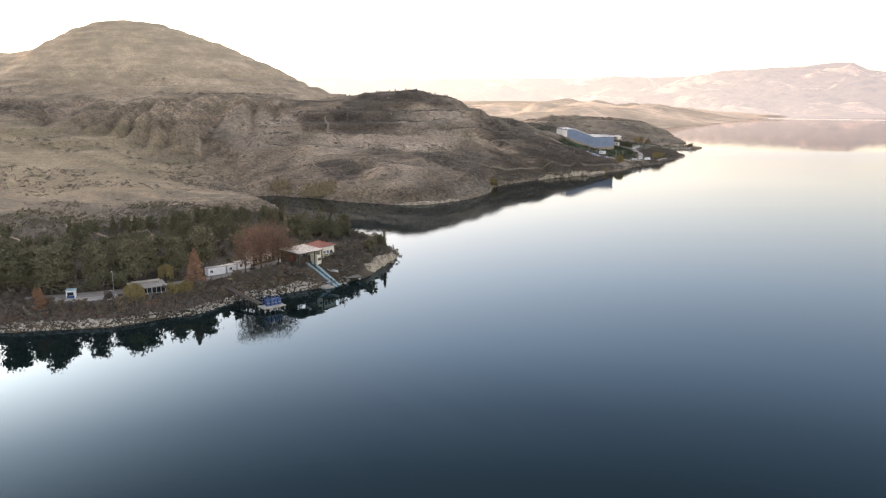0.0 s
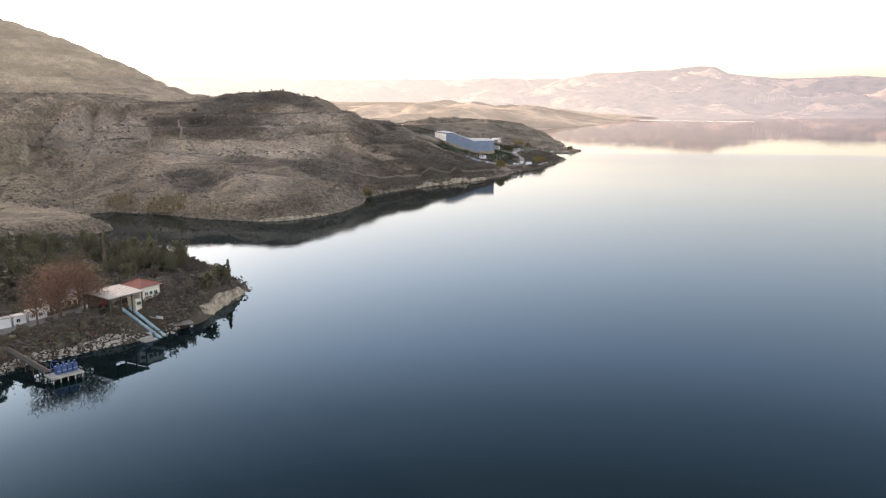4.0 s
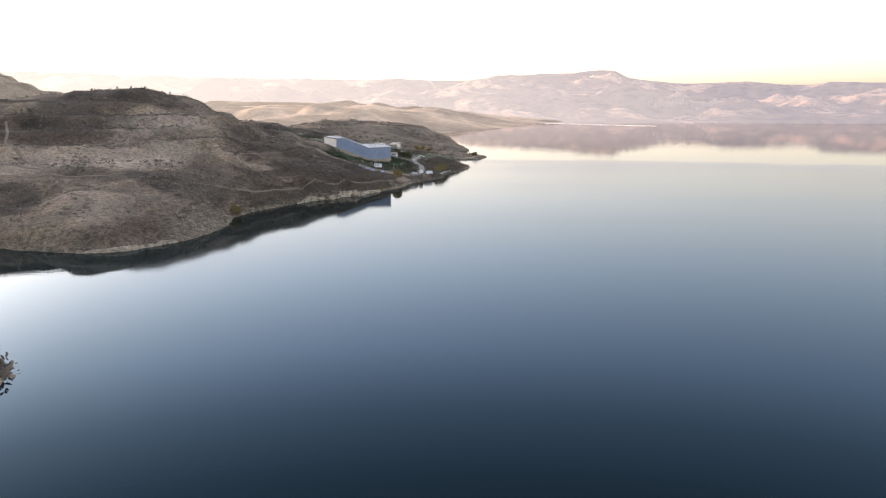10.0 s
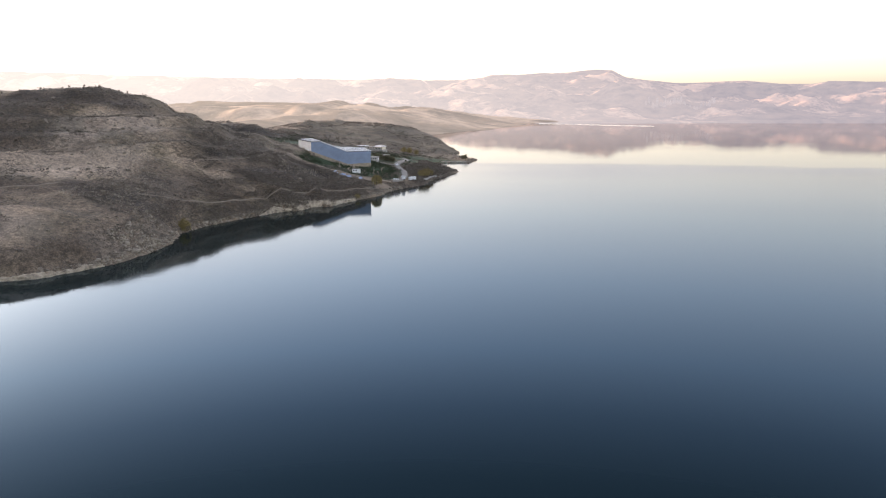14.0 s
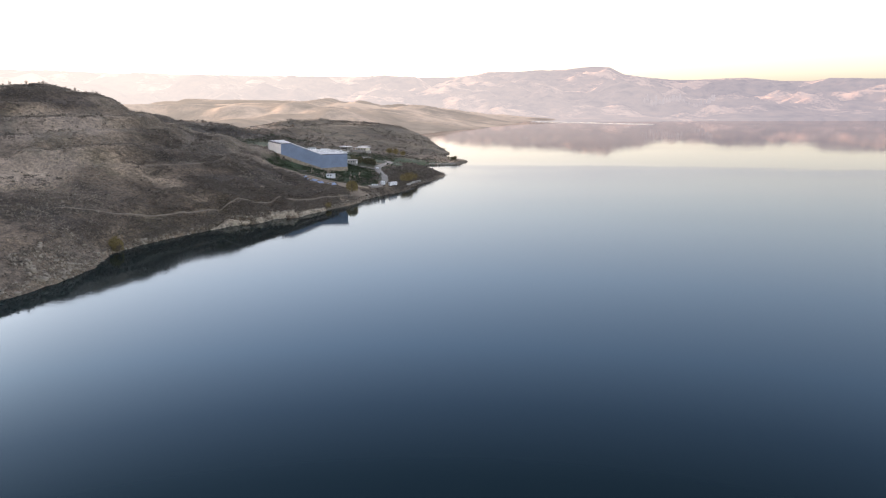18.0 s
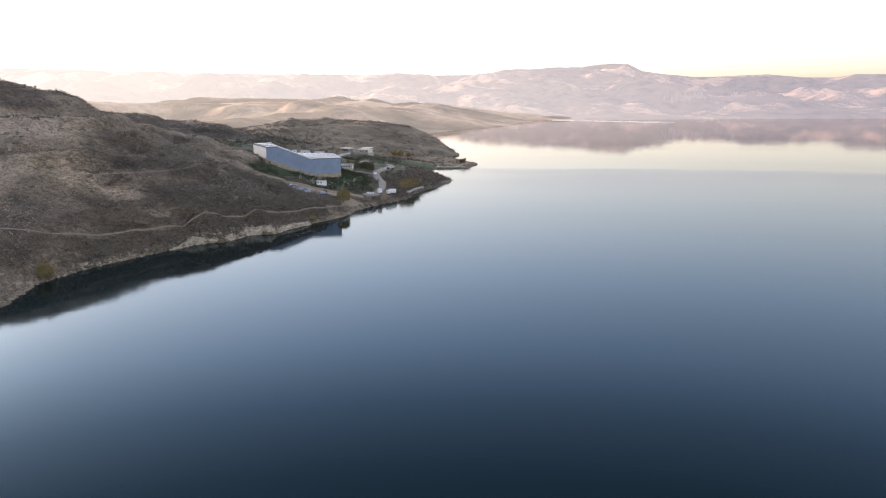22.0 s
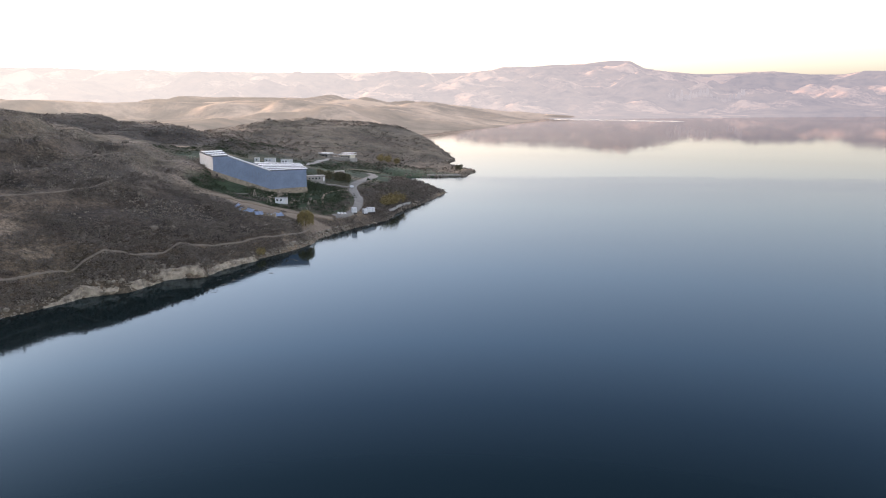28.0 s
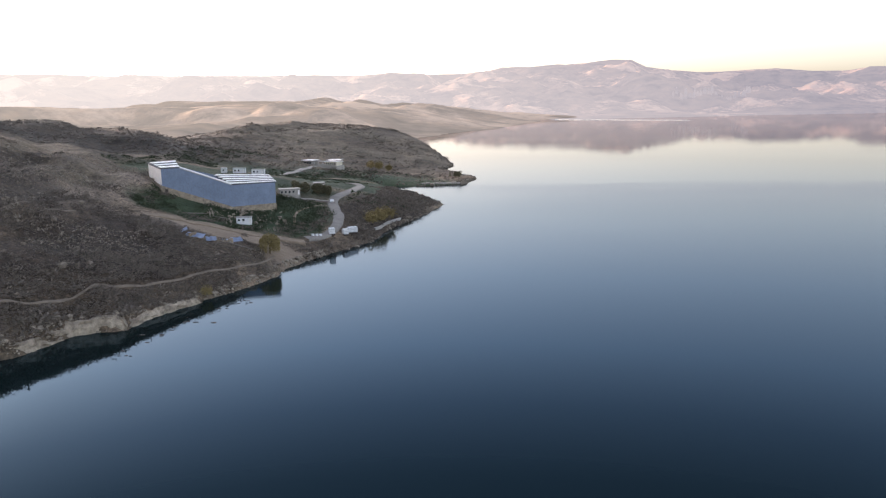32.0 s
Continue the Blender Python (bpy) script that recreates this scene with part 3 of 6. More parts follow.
# backdrop plain and range, glowing with the haze in their materials
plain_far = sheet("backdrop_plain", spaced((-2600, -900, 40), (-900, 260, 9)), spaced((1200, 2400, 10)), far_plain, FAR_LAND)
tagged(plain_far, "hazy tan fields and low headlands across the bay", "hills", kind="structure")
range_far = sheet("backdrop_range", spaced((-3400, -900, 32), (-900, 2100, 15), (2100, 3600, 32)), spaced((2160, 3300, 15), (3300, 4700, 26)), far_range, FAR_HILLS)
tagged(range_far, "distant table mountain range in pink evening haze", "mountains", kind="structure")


def pinnacles():
    """A row of pale weathered rock spires below the table mountain."""
    rng = np.random.RandomState(9)
    verts, faces = [], []
    for k in range(30):
        t = (k + rng.uniform(-0.3, 0.3)) / 30
        x, y = 590 + 250 * t, 2740 + 90 * t + rng.uniform(-14, 14)
        z, h, w = float(far_range(np.array([x]), np.array([y]))[0]) - 6, rng.uniform(12, 26), rng.uniform(3.0, 5.5)
        n0 = len(verts)
        for lift, r in ((0, 1.5), (0.55, 1.0), (0.9, 0.7), (1.0, 0.25)):
            verts += [(x + w * r * math.cos(a + 0.3 * k) * rng.uniform(0.8, 1.2), y + w * r * math.sin(a + 0.3 * k), z + h * lift) for a in (0, 1.26, 2.51, 3.77, 5.03)]
        faces += [(n0 + 5 * r + i, n0 + 5 * r + (i + 1) % 5, n0 + 5 * r + 5 + (i + 1) % 5, n0 + 5 * r + 5 + i) for r in range(3) for i in range(5)] + [tuple(n0 + 15 + i for i in range(5))]
    me = bpy.data.meshes.new("backdrop_pinnacles")
    me.from_pydata(verts, [], faces)
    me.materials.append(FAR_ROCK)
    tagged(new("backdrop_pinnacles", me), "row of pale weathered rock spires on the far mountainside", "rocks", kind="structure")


pinnacles()


# ---- helpers for things ----
def part(name, bm, material, parent, label=""):
    me = bpy.data.meshes.new(name)
    bm.to_mesh(me)
    bm.free()
    me.materials.append(material)
    ob = new(name, me)
    ob.parent = parent
    if label:
        ob["label"] = label
    return ob


def raw(name, verts, faces, material, parent=None, smooth=False):
    me = bpy.data.meshes.new(name)
    me.from_pydata([tuple(v) for v in verts], [], [tuple(f) for f in faces])
    me.materials.append(material)
    if smooth:
        me.polygons.foreach_set("use_smooth", [True] * len(me.polygons))
    ob = new(name, me)
    ob.parent = parent
    return ob


def gz(x, y):
    return float(terrain(x, y)[0])


def thing(name, x, y, z, rz, label, category, group=""):
    ob = new(name)
    ob.matrix_world = pose(x, y, z, 0, 0, rz)
    ob.empty_display_size = 0.3
    return tagged(ob, label, category, group)


def prism(bm, outline, z0, z1):
    """An upright prism; z0 and z1 are numbers or one height for each corner."""
    n = len(outline)
    z0 = [z0] * n if not hasattr(z0, "__len__") else z0
    z1 = [z1] * n if not hasattr(z1, "__len__") else z1
    lo = [bm.verts.new((x, y, z)) for (x, y), z in zip(outline, z0)]
    hi = [bm.verts.new((x, y, z)) for (x, y), z in zip(outline, z1)]
    bm.faces.new(lo[::-1])
    bm.faces.new(hi)
    for i in range(n):
        j = (i + 1) % n
        bm.faces.new((lo[i], lo[j], hi[j], hi[i]))
    return bm


def box(x0, x1, y0, y1, z0, z1, bevel=0.0, bm=None):
    bm = bm or bmesh.new()
    prism(bm, [(x0, y0), (x1, y0), (x1, y1), (x0, y1)], z0, z1)
    if bevel:
        bmesh.ops.bevel(bm, geom=bm.edges[:], offset=bevel, segments=1, affect="EDGES")
    return bm


def rod(p, q, r0, r1=None, n=7, bm=None):
    """A tapered round bar from p to q."""
    bm = bm or bmesh.new()
    p, q = Vector(p), Vector(q)
    turn = (q - p).to_track_quat("Z", "Y").to_matrix()
    r1 = r0 if r1 is None else r1
    rings = [[bm.verts.new(c + turn @ Vector((r * math.cos(6.2832 * k / n), r * math.sin(6.2832 * k / n), 0))) for k in range(n)] for c, r in ((p, r0), (q, r1))]
    for k in range(n):
        j = (k + 1) % n
        bm.faces.new((rings[0][k], rings[0][j], rings[1][j], rings[1][k]))
    bm.faces.new(rings[0][::-1])
    bm.faces.new(rings[1])
    return bm


def sheeted(bm):
    bmesh.ops.recalc_face_normals(bm, faces=bm.faces[:])
    return bm


def leafy(name, tones, vary=0.5):
    """Foliage whose tone changes from plant to plant and from leaf to leaf."""
    m, n, l, b = mat(name, 0.85)
    info, geo = n.new("ShaderNodeObjectInfo"), n.new("ShaderNodeNewGeometry")
    r = ramp(n, [(0.0, tones[0]), (0.5, tones[1]), (1.0, tones[2])])
    ad = n.new("ShaderNodeMath")
    ad.operation = "MULTIPLY_ADD"
    ad.inputs[1].default_value = vary
    l.new(info.outputs["Random"], ad.inputs[0])
    ml = n.new("ShaderNodeMath")
    ml.operation = "MULTIPLY"
    ml.inputs[1].default_value = 1 - vary
    l.new(geo.outputs["Random Per Island"], ml.inputs[0])
    l.new(ml.outputs[0], ad.inputs[2])
    l.new(ad.outputs[0], r.inputs["Fac"])
    l.new(r.outputs["Color"], b.inputs["Base Color"])
    return m


ASPHALT = plain("worn_asphalt", (0.25, 0.225, 0.195), 0.9, vary=0.2, scale=0.4)
WORN = plain("worn_path_soil", (0.215, 0.172, 0.13), 0.95, vary=0.3, scale=0.5, bump=0.05)
TRACK = plain("trodden_earth", (0.27, 0.205, 0.14), 0.95, vary=0.3, scale=0.5, bump=0.05)
CONCRETE = plain("grey_concrete", (0.35, 0.325, 0.285), 0.9, vary=0.25, scale=0.7, bump=0.02)
STONE = plain("rubble_stone_wall", (0.36, 0.29, 0.21), 0.95, vary=0.45, scale=0.9, bump=0.12)
ROCK = plain("pale_limestone", (0.31, 0.26, 0.195), 0.95, vary=0.45, scale=0.6, bump=0.1)
PALE_STONE = plain("washed_limestone", (0.43, 0.385, 0.32), 0.95, vary=0.45, scale=0.6, bump=0.1)
DARK_ROCK = plain("weathered_rock", (0.22, 0.18, 0.135), 0.95, vary=0.45, scale=0.6, bump=0.1)
WHITE = plain("white_painted_metal", (0.74, 0.74, 0.73), 0.55, vary=0.12, scale=0.8)
CREAM = plain("cream_render", (0.70, 0.64, 0.50), 0.9, vary=0.14, scale=0.6)
TILE = plain("red_clay_tiles", (0.28, 0.10, 0.07), 0.85, vary=0.3, scale=2.5, bump=0.03)
SHEET = plain("grey_sheet_roof", (0.37, 0.345, 0.305), 0.6, 0.2, vary=0.18, scale=0.8)
CLAD = plain("blue_grey_cladding", (0.20, 0.25, 0.335), 0.6, 0.1, vary=0.16, scale=0.25)
PALE_CLAD = plain("off_white_cladding", (0.74, 0.72, 0.68), 0.7, vary=0.14, scale=0.4)
BLUE = plain("blue_painted_steel", (0.045, 0.095, 0.23), 0.5, 0.3, vary=0.25, scale=1.2)
SKYBLUE = plain("faded_light_blue_pipe", (0.30, 0.44, 0.48), 0.55, vary=0.18, scale=0.8)
TIMBER = plain("dark_weathered_timber", (0.075, 0.06, 0.05), 0.9, vary=0.35, scale=1.5)
DECK = plain("dark_wet_deck", (0.12, 0.105, 0.095), 0.85, vary=0.3, scale=1.0)
PLANK = plain("grey_deck_planks", (0.22, 0.19, 0.16), 0.9, vary=0.3, scale=1.0)
STEEL = plain("dull_galvanised_steel", (0.36, 0.37, 0.38), 0.5, 0.6, vary=0.15)
GLASS = plain("dark_window_glass", (0.03, 0.035, 0.04), 0.12, vary=0.1)
RUSTY = plain("rusty_steel", (0.20, 0.155, 0.12), 0.8, 0.3, vary=0.3)
RED = plain("dull_red_paint", (0.24, 0.05, 0.04), 0.7, vary=0.25)
BARK = plain("grey_brown_bark", (0.105, 0.08, 0.06), 0.95, vary=0.35, scale=3, bump=0.03)
RUBBER = plain("black_rubber", (0.02, 0.02, 0.02), 0.8)
DARK_ROOF = plain("dark_roof_gaps", (0.10, 0.10, 0.105), 0.8, vary=0.2)
GREY_ROOF = plain("weathered_grey_roof", (0.30, 0.27, 0.23), 0.8, vary=0.2, scale=0.6)
PINE = leafy("pine_needles", [(0.088, 0.082, 0.047), (0.142, 0.129, 0.072), (0.21, 0.188, 0.112)])
OLIVE = leafy("grey_green_leaves", [(0.09, 0.085, 0.045), (0.13, 0.118, 0.066), (0.19, 0.165, 0.1)])
RUST = leafy("rust_brown_leaves", [(0.19, 0.10, 0.06), (0.27, 0.148, 0.09), (0.35, 0.205, 0.13)])
GOLD = leafy("yellow_autumn_leaves", [(0.19, 0.145, 0.055), (0.26, 0.2, 0.08), (0.33, 0.255, 0.115)])
TWIG = leafy("dry_twigs", [(0.095, 0.075, 0.052), (0.15, 0.117, 0.082), (0.215, 0.168, 0.118)])
SCRUB = leafy("steppe_scrub", [(0.125, 0.105, 0.086), (0.178, 0.147, 0.118), (0.245, 0.2, 0.158)], 0.0)
DARK_SCRUB = leafy("dark_thorn", [(0.088, 0.075, 0.061), (0.125, 0.106, 0.085), (0.175, 0.147, 0.116)], 0.0)
GREENERY = leafy("green_weeds", [(0.03, 0.042, 0.02), (0.05, 0.066, 0.03), (0.085, 0.095, 0.05)], 0.0)
PALE_TWIG = leafy("bleached_twigs", [(0.24, 0.2, 0.155), (0.3, 0.255, 0.2), (0.38, 0.325, 0.26)], 0.0)
REED = leafy("dry_reeds", [(0.24, 0.18, 0.11), (0.32, 0.245, 0.15), (0.4, 0.31, 0.2)], 0.0)


# ---- plants ----
def tufts(rng, centres, size, flat=0.4, long=1.6):
    """Small leaf sprays, each of two crossed pointed blades, at the given places."""
    n = len(centres)
    verts, faces = np.zeros((n, 8, 3)), []
    a = rng.normal(size=(n, 3)) * [1, 1, flat]
    a /= np.linalg.norm(a, axis=1, keepdims=True)
    b = np.cross(a, rng.normal(size=(n, 3)))
    b /= np.linalg.norm(b, axis=1, keepdims=True)
    c = np.cross(a, b)
    s = size * rng.uniform(0.6, 1.3, (n, 1))
    for k, w in ((0, b), (4, c)):
        verts[:, k], verts[:, k + 1] = centres - a * s * long * 0.5, centres + w * s * 0.45
        verts[:, k + 2], verts[:, k + 3] = centres + a * s * long * 0.5, centres - w * s * 0.45
    base = np.arange(n)[:, None] * 8
    faces = np.concatenate([base + [0, 1, 2, 3], base + [4, 5, 6, 7]])
    return verts.reshape(-1, 3), faces.tolist()


def limbs(rng, height, count, spread, rise, first=0.3, droop=0.0, cone=False):
    """Limbs of a tree: start, end and root radius of each."""
    out = []
    for k in range(count):
        h = height * (first + (0.95 - first) * (k + rng.uniform(0, 0.8)) / count)
        a = k * 2.4 + rng.uniform(-0.4, 0.4)
        r = spread * (1.08 - h / height if cone else 1 - 0.55 * abs(h / height - 0.55)) * rng.uniform(0.6, 1.0)
        out.append(((0, 0, h), (r * math.cos(a), r * math.sin(a), h + r * rise * rng.uniform(0.6, 1.2) - droop), 0.018 * height * (1.1 - h / height)))
    return out


def tree(name, label, category, leaf, seed, height, spread, count, rise, profile, leaves, size, first=0.3, flat=0.5, long=1.6, twigs=0):
    """A tapered trunk with limbs and a crown of many small sprays."""
    rng = np.random.RandomState(seed)
    ob = thing(name, 0, 0, 0, 0, label, category)
    cone = profile(0.95) < 0.15
    arms = limbs(rng, height, count, spread, rise, first, 0.0, cone)
    bm = rod((0, 0, -0.4), (rng.uniform(-0.2, 0.2), rng.uniform(-0.2, 0.2), height * 0.9), 0.022 * height + 0.05, 0.03, 6)
    for p, q, r in arms:
        rod(p, q, r + 0.015, 0.015, 4, bm)
        for _ in range(twigs):
            t = rng.uniform(0.35, 0.95)
            at = Vector(p).lerp(Vector(q), t)
            rod(at, at + Vector(rng.normal(size=3) * 0.16 * spread) + Vector((0, 0, 0.22 * spread)), 0.02, 0.006, 3, bm)
    part("trunk", bm, BARK, ob)
    pts = []
    lobes = [(np.array(q) * [0.75, 0.75, 1], rng.uniform(0.25, 0.5) * (0.35 + 0.65 * math.hypot(q[0], q[1]) if cone else spread)) for _, q, _ in arms]
    while len(pts) < leaves:
        if rng.rand() < 0.55:
            c, r = lobes[rng.randint(len(lobes))]
            p = c + rng.normal(size=3) * r * [0.55, 0.55, 0.42]
        else:
            h = rng.uniform(first * 0.85, 1.0)
            a, r = rng.uniform(0, 6.2832), spread * profile(h) * math.sqrt(rng.uniform(0.1, 1.0)) * (0.8 + 0.3 * math.sin(5 * h * 6.28 + 2.4 * seed))
            p = np.array([r * math.cos(a), r * math.sin(a), h * height])
        if p[2] > height * first * 0.6:
            pts.append(p)
    v, f = tufts(rng, np.array(pts), size, flat, long)
    raw("crown", v, f, leaf, ob)
    return ob


def cone_shape(h):
    return max(0.05, 1.05 - h)


def round_shape(h):
    return max(0.08, math.sin(math.pi * min(1, max(0, (h - 0.15) / 0.87))) ** 0.6)


def pine_shape(h):
    return max(0.06, (1.15 - h) ** 0.7 * min(1, (h + 0.1) * 2.5) * (0.75 + 0.25 * math.sin(21 * h)))


def willow(name, label, category, leaf, seed, height, spread, strands=150):
    """A short trunk, arching limbs and hanging strands of leaves."""
    rng = np.random.RandomState(seed)
    ob = thing(name, 0, 0, 0, 0, label, category)
    bm = rod((0, 0, -0.4), (0, 0, height * 0.45), 0.22, 0.16, 6)
    pts = []
    for k in range(14):
        a = k * 2.4
        top = Vector((spread * 0.6 * math.cos(a), spread * 0.6 * math.sin(a), height * rng.uniform(0.75, 1.0)))
        rod((0, 0, height * 0.4), top, 0.09, 0.02, 4, bm)
    part("trunk", bm, BARK, ob)
    for _ in range(strands):
        a, r = rng.uniform(0, 6.2832), spread * math.sqrt(rng.uniform(0.02, 1))
        top = height * (1.0 - 0.30 * (r / spread) ** 2) * rng.uniform(0.9, 1.0)
        for z in np.arange(top, max(0.5, top - height * rng.uniform(0.3, 0.75)), -0.42):
            pts.append((r * math.cos(a) + rng.normal() * 0.12, r * math.sin(a) + rng.normal() * 0.12, z))
    v, f = tufts(rng, np.array(pts), 0.34, 2.0, 1.7)
    raw("crown", v, f, leaf, ob)
    return ob


def placed(proto, spots, group, sink=0.15, seed=3, scale=(0.8, 1.2)):
    """Stand copies of a plant on the ground; the first spot takes the plant itself."""
    rng = np.random.RandomState(seed)
    for k, spot_ in enumerate(spots):
        x, y = spot_[:2]
        s = spot_[2] if len(spot_) > 2 else rng.uniform(*scale)
        m = pose(x, y, max(gz(x, y), 0.1) - sink, 0, 0, rng.uniform(0, 360))
        ob = proto if k == 0 else copy_thing(proto, m)
        ob.matrix_basis = m @ Matrix.Diagonal((s, s, s * rng.uniform(0.92, 1.1), 1))
        ob["group"] = group


ROADS = []


def off_roads(x, y):
    """True where no road, path or building stands."""
    ok = np.ones(x.shape, bool)
    for px_, py_, r in ROADS:
        ok &= (x - px_) ** 2 + (y - py_) ** 2 > r * r
    return ok


def strip(name, line, width, material, lift=0.14, skirt=0.5, label="", category="road", smooth=True):
    """A road or path laid over the ground along a line of plan points."""
    pts = np.array(line, float)
    if smooth:
        for _ in range(2):
            q = np.empty((2 * len(pts) - 2, 2))
            q[0::2], q[1::2] = 0.75 * pts[:-1] + 0.25 * pts[1:], 0.25 * pts[:-1] + 0.75 * pts[1:]
            pts = np.vstack([pts[:1], q, pts[-1:]])
    seg = np.r_[0, np.cumsum(np.linalg.norm(np.diff(pts, axis=0), axis=1))]
    s = np.linspace(0, seg[-1], max(3, int(seg[-1] / 1.2)))
    p = np.stack([np.interp(s, seg, pts[:, 0]), np.interp(s, seg, pts[:, 1])], 1)
    ROADS.extend((*q, width * 0.5 + 1.0) for q in p[::2])
    d = np.gradient(p, axis=0)
    d /= np.linalg.norm(d, axis=1, keepdims=True)
    side = np.stack([-d[:, 1], d[:, 0]], 1)
    cols = np.array([-0.5, -0.5, -0.25, 0, 0.25, 0.5, 0.5])
    wob = 1 + 0.25 * (rough_noise(p[:, 0], p[:, 1], 9, 2))
    v = p[:, None] + side[:, None] * (cols[None, :, None] * width * wob[:, None, None])
    z = terrain(v[..., 0].ravel(), v[..., 1].ravel()).reshape(v.shape[:2])
    z = np.maximum(z, 0.1) + lift
    z[:, 1:6] = 0.5 * z[:, 1:6] + 0.5 * z[:, 1:6].mean(1, keepdims=True)
    z[:, 0] -= skirt
    z[:, 6] -= skirt
    n = len(cols)
    verts = np.concatenate([v, z[..., None]], -1).reshape(-1, 3)
    faces = [(i * n + k, i * n + k + 1, (i + 1) * n + k + 1, (i + 1) * n + k) for i in range(len(p) - 1) for k in range(n - 1)]
    ob = raw(name, verts, faces, material, smooth=True)
    return tagged(ob, label, category, kind="structure")


# ---- roads and paths ----
strip("road_park", [(-182, 118), (-170, 133), (-160, 143), (-154, 150), (-146, 158), (-141.5, 166), (-136.5, 174.5), (-130, 184), (-126, 191)], 5.2, ASPHALT, 0.2,
      label="grey asphalt lakeside drive through the park")
strip("pavement_park", [(-168, 129), (-156, 141)], 6.5, CONCRETE, 0.26, label="pale paved parking area beside the park drive", category="pavement")
strip("road_site", [(-48.5, 664), (-45, 668), (-41.5, 676), (-41, 689), (-43, 704), (-48.5, 722), (-51, 736), (-48, 750), (-46.5, 772), (-46, 795), (-50, 806), (-56, 803)], 5.0, ASPHALT, 0.2,
      label="winding grey asphalt lane from the beach uphill")
strip("road_side", [(-49.5, 729), (-61, 724), (-71, 709)], 2.6, ASPHALT, 0.22, label="narrow asphalt branch towards the long shelter")
strip("road_upper", [(-97, 818), (-95, 850), (-94, 888), (-96, 915)], 3.6, CONCRETE, 0.2, label="pale drive up to the restaurant terrace")
strip("path_cabins", [(-118, 790), (-97, 805), (-75, 830), (-58, 845), (-40, 850)], 2.0, TRACK, 0.2, label="beige earth track across the meadow", category="path")
strip("path_dirt", [(-102, 648), (-96, 653), (-87, 656), (-72, 660), (-57, 658), (-48, 661)], 6.5, TRACK, 0.16, label="broad bare earth track below the shelter", category="path")
strip("path_shore", [(-150, 476), (-137, 487), (-122, 510), (-115, 522), (-106, 540), (-95.6, 552), (-86.5, 568), (-77, 582), (-66.5, 602.5), (-57, 620), (-54, 640)], 0.65, WORN, 0.16,
      label="narrow trodden path above the shore cliffs", category="path")
strip("path_hill", [(-275, 531), (-267, 518), (-262, 510), (-261, 503), (-246, 492), (-227, 479)], 1.5, WORN, 0.25, label="pale footpath zigzagging over the hillside", category="path")
strip("path_gully", [(-279, 498), (-274, 486), (-267, 477), (-250, 477), (-227, 475)], 1.5, WORN, 0.25, label="pale eroded trail below the thorn fields", category="path")
strip("path_slope", [(-231, 429), (-240, 438), (-247, 449), (-245, 457), (-236, 462), (-222, 465), (-195, 466), (-182, 477)], 1.2, WORN, 0.25, label="pale sheep track along the lower slope", category="path")
strip("path_terrace", [(-146, 560), (-140, 568), (-128, 581), (-124, 592), (-119, 606), (-112, 622)], 0.6, WORN, 0.2, label="worn terrace path across the thorn slope", category="path")
strip("path_meadow", [(-53, 720), (-55, 705), (-58, 690), (-55, 676)], 1.0, TRACK, 0.14, label="thin worn trail through green grass", category="path")
strip("path_park", [(-232, 162), (-203, 179), (-185, 200), (-172, 215)], 1.8, TRACK, 0.18, label="pale gravel walk between the park trees", category="path")
for k_, line_ in enumerate(([(-262, 186), (-240, 183), (-215, 174), (-200, 172)], [(-205, 212), (-190, 205), (-176, 206), (-162, 212)], [(-222, 205), (-204, 196), (-186, 190)])):
    strip("path_terrace_%d" % (k_ + 1), line_, 1.3, TRACK, 0.2, label="pale terrace edge in the rough park ground", category="path")


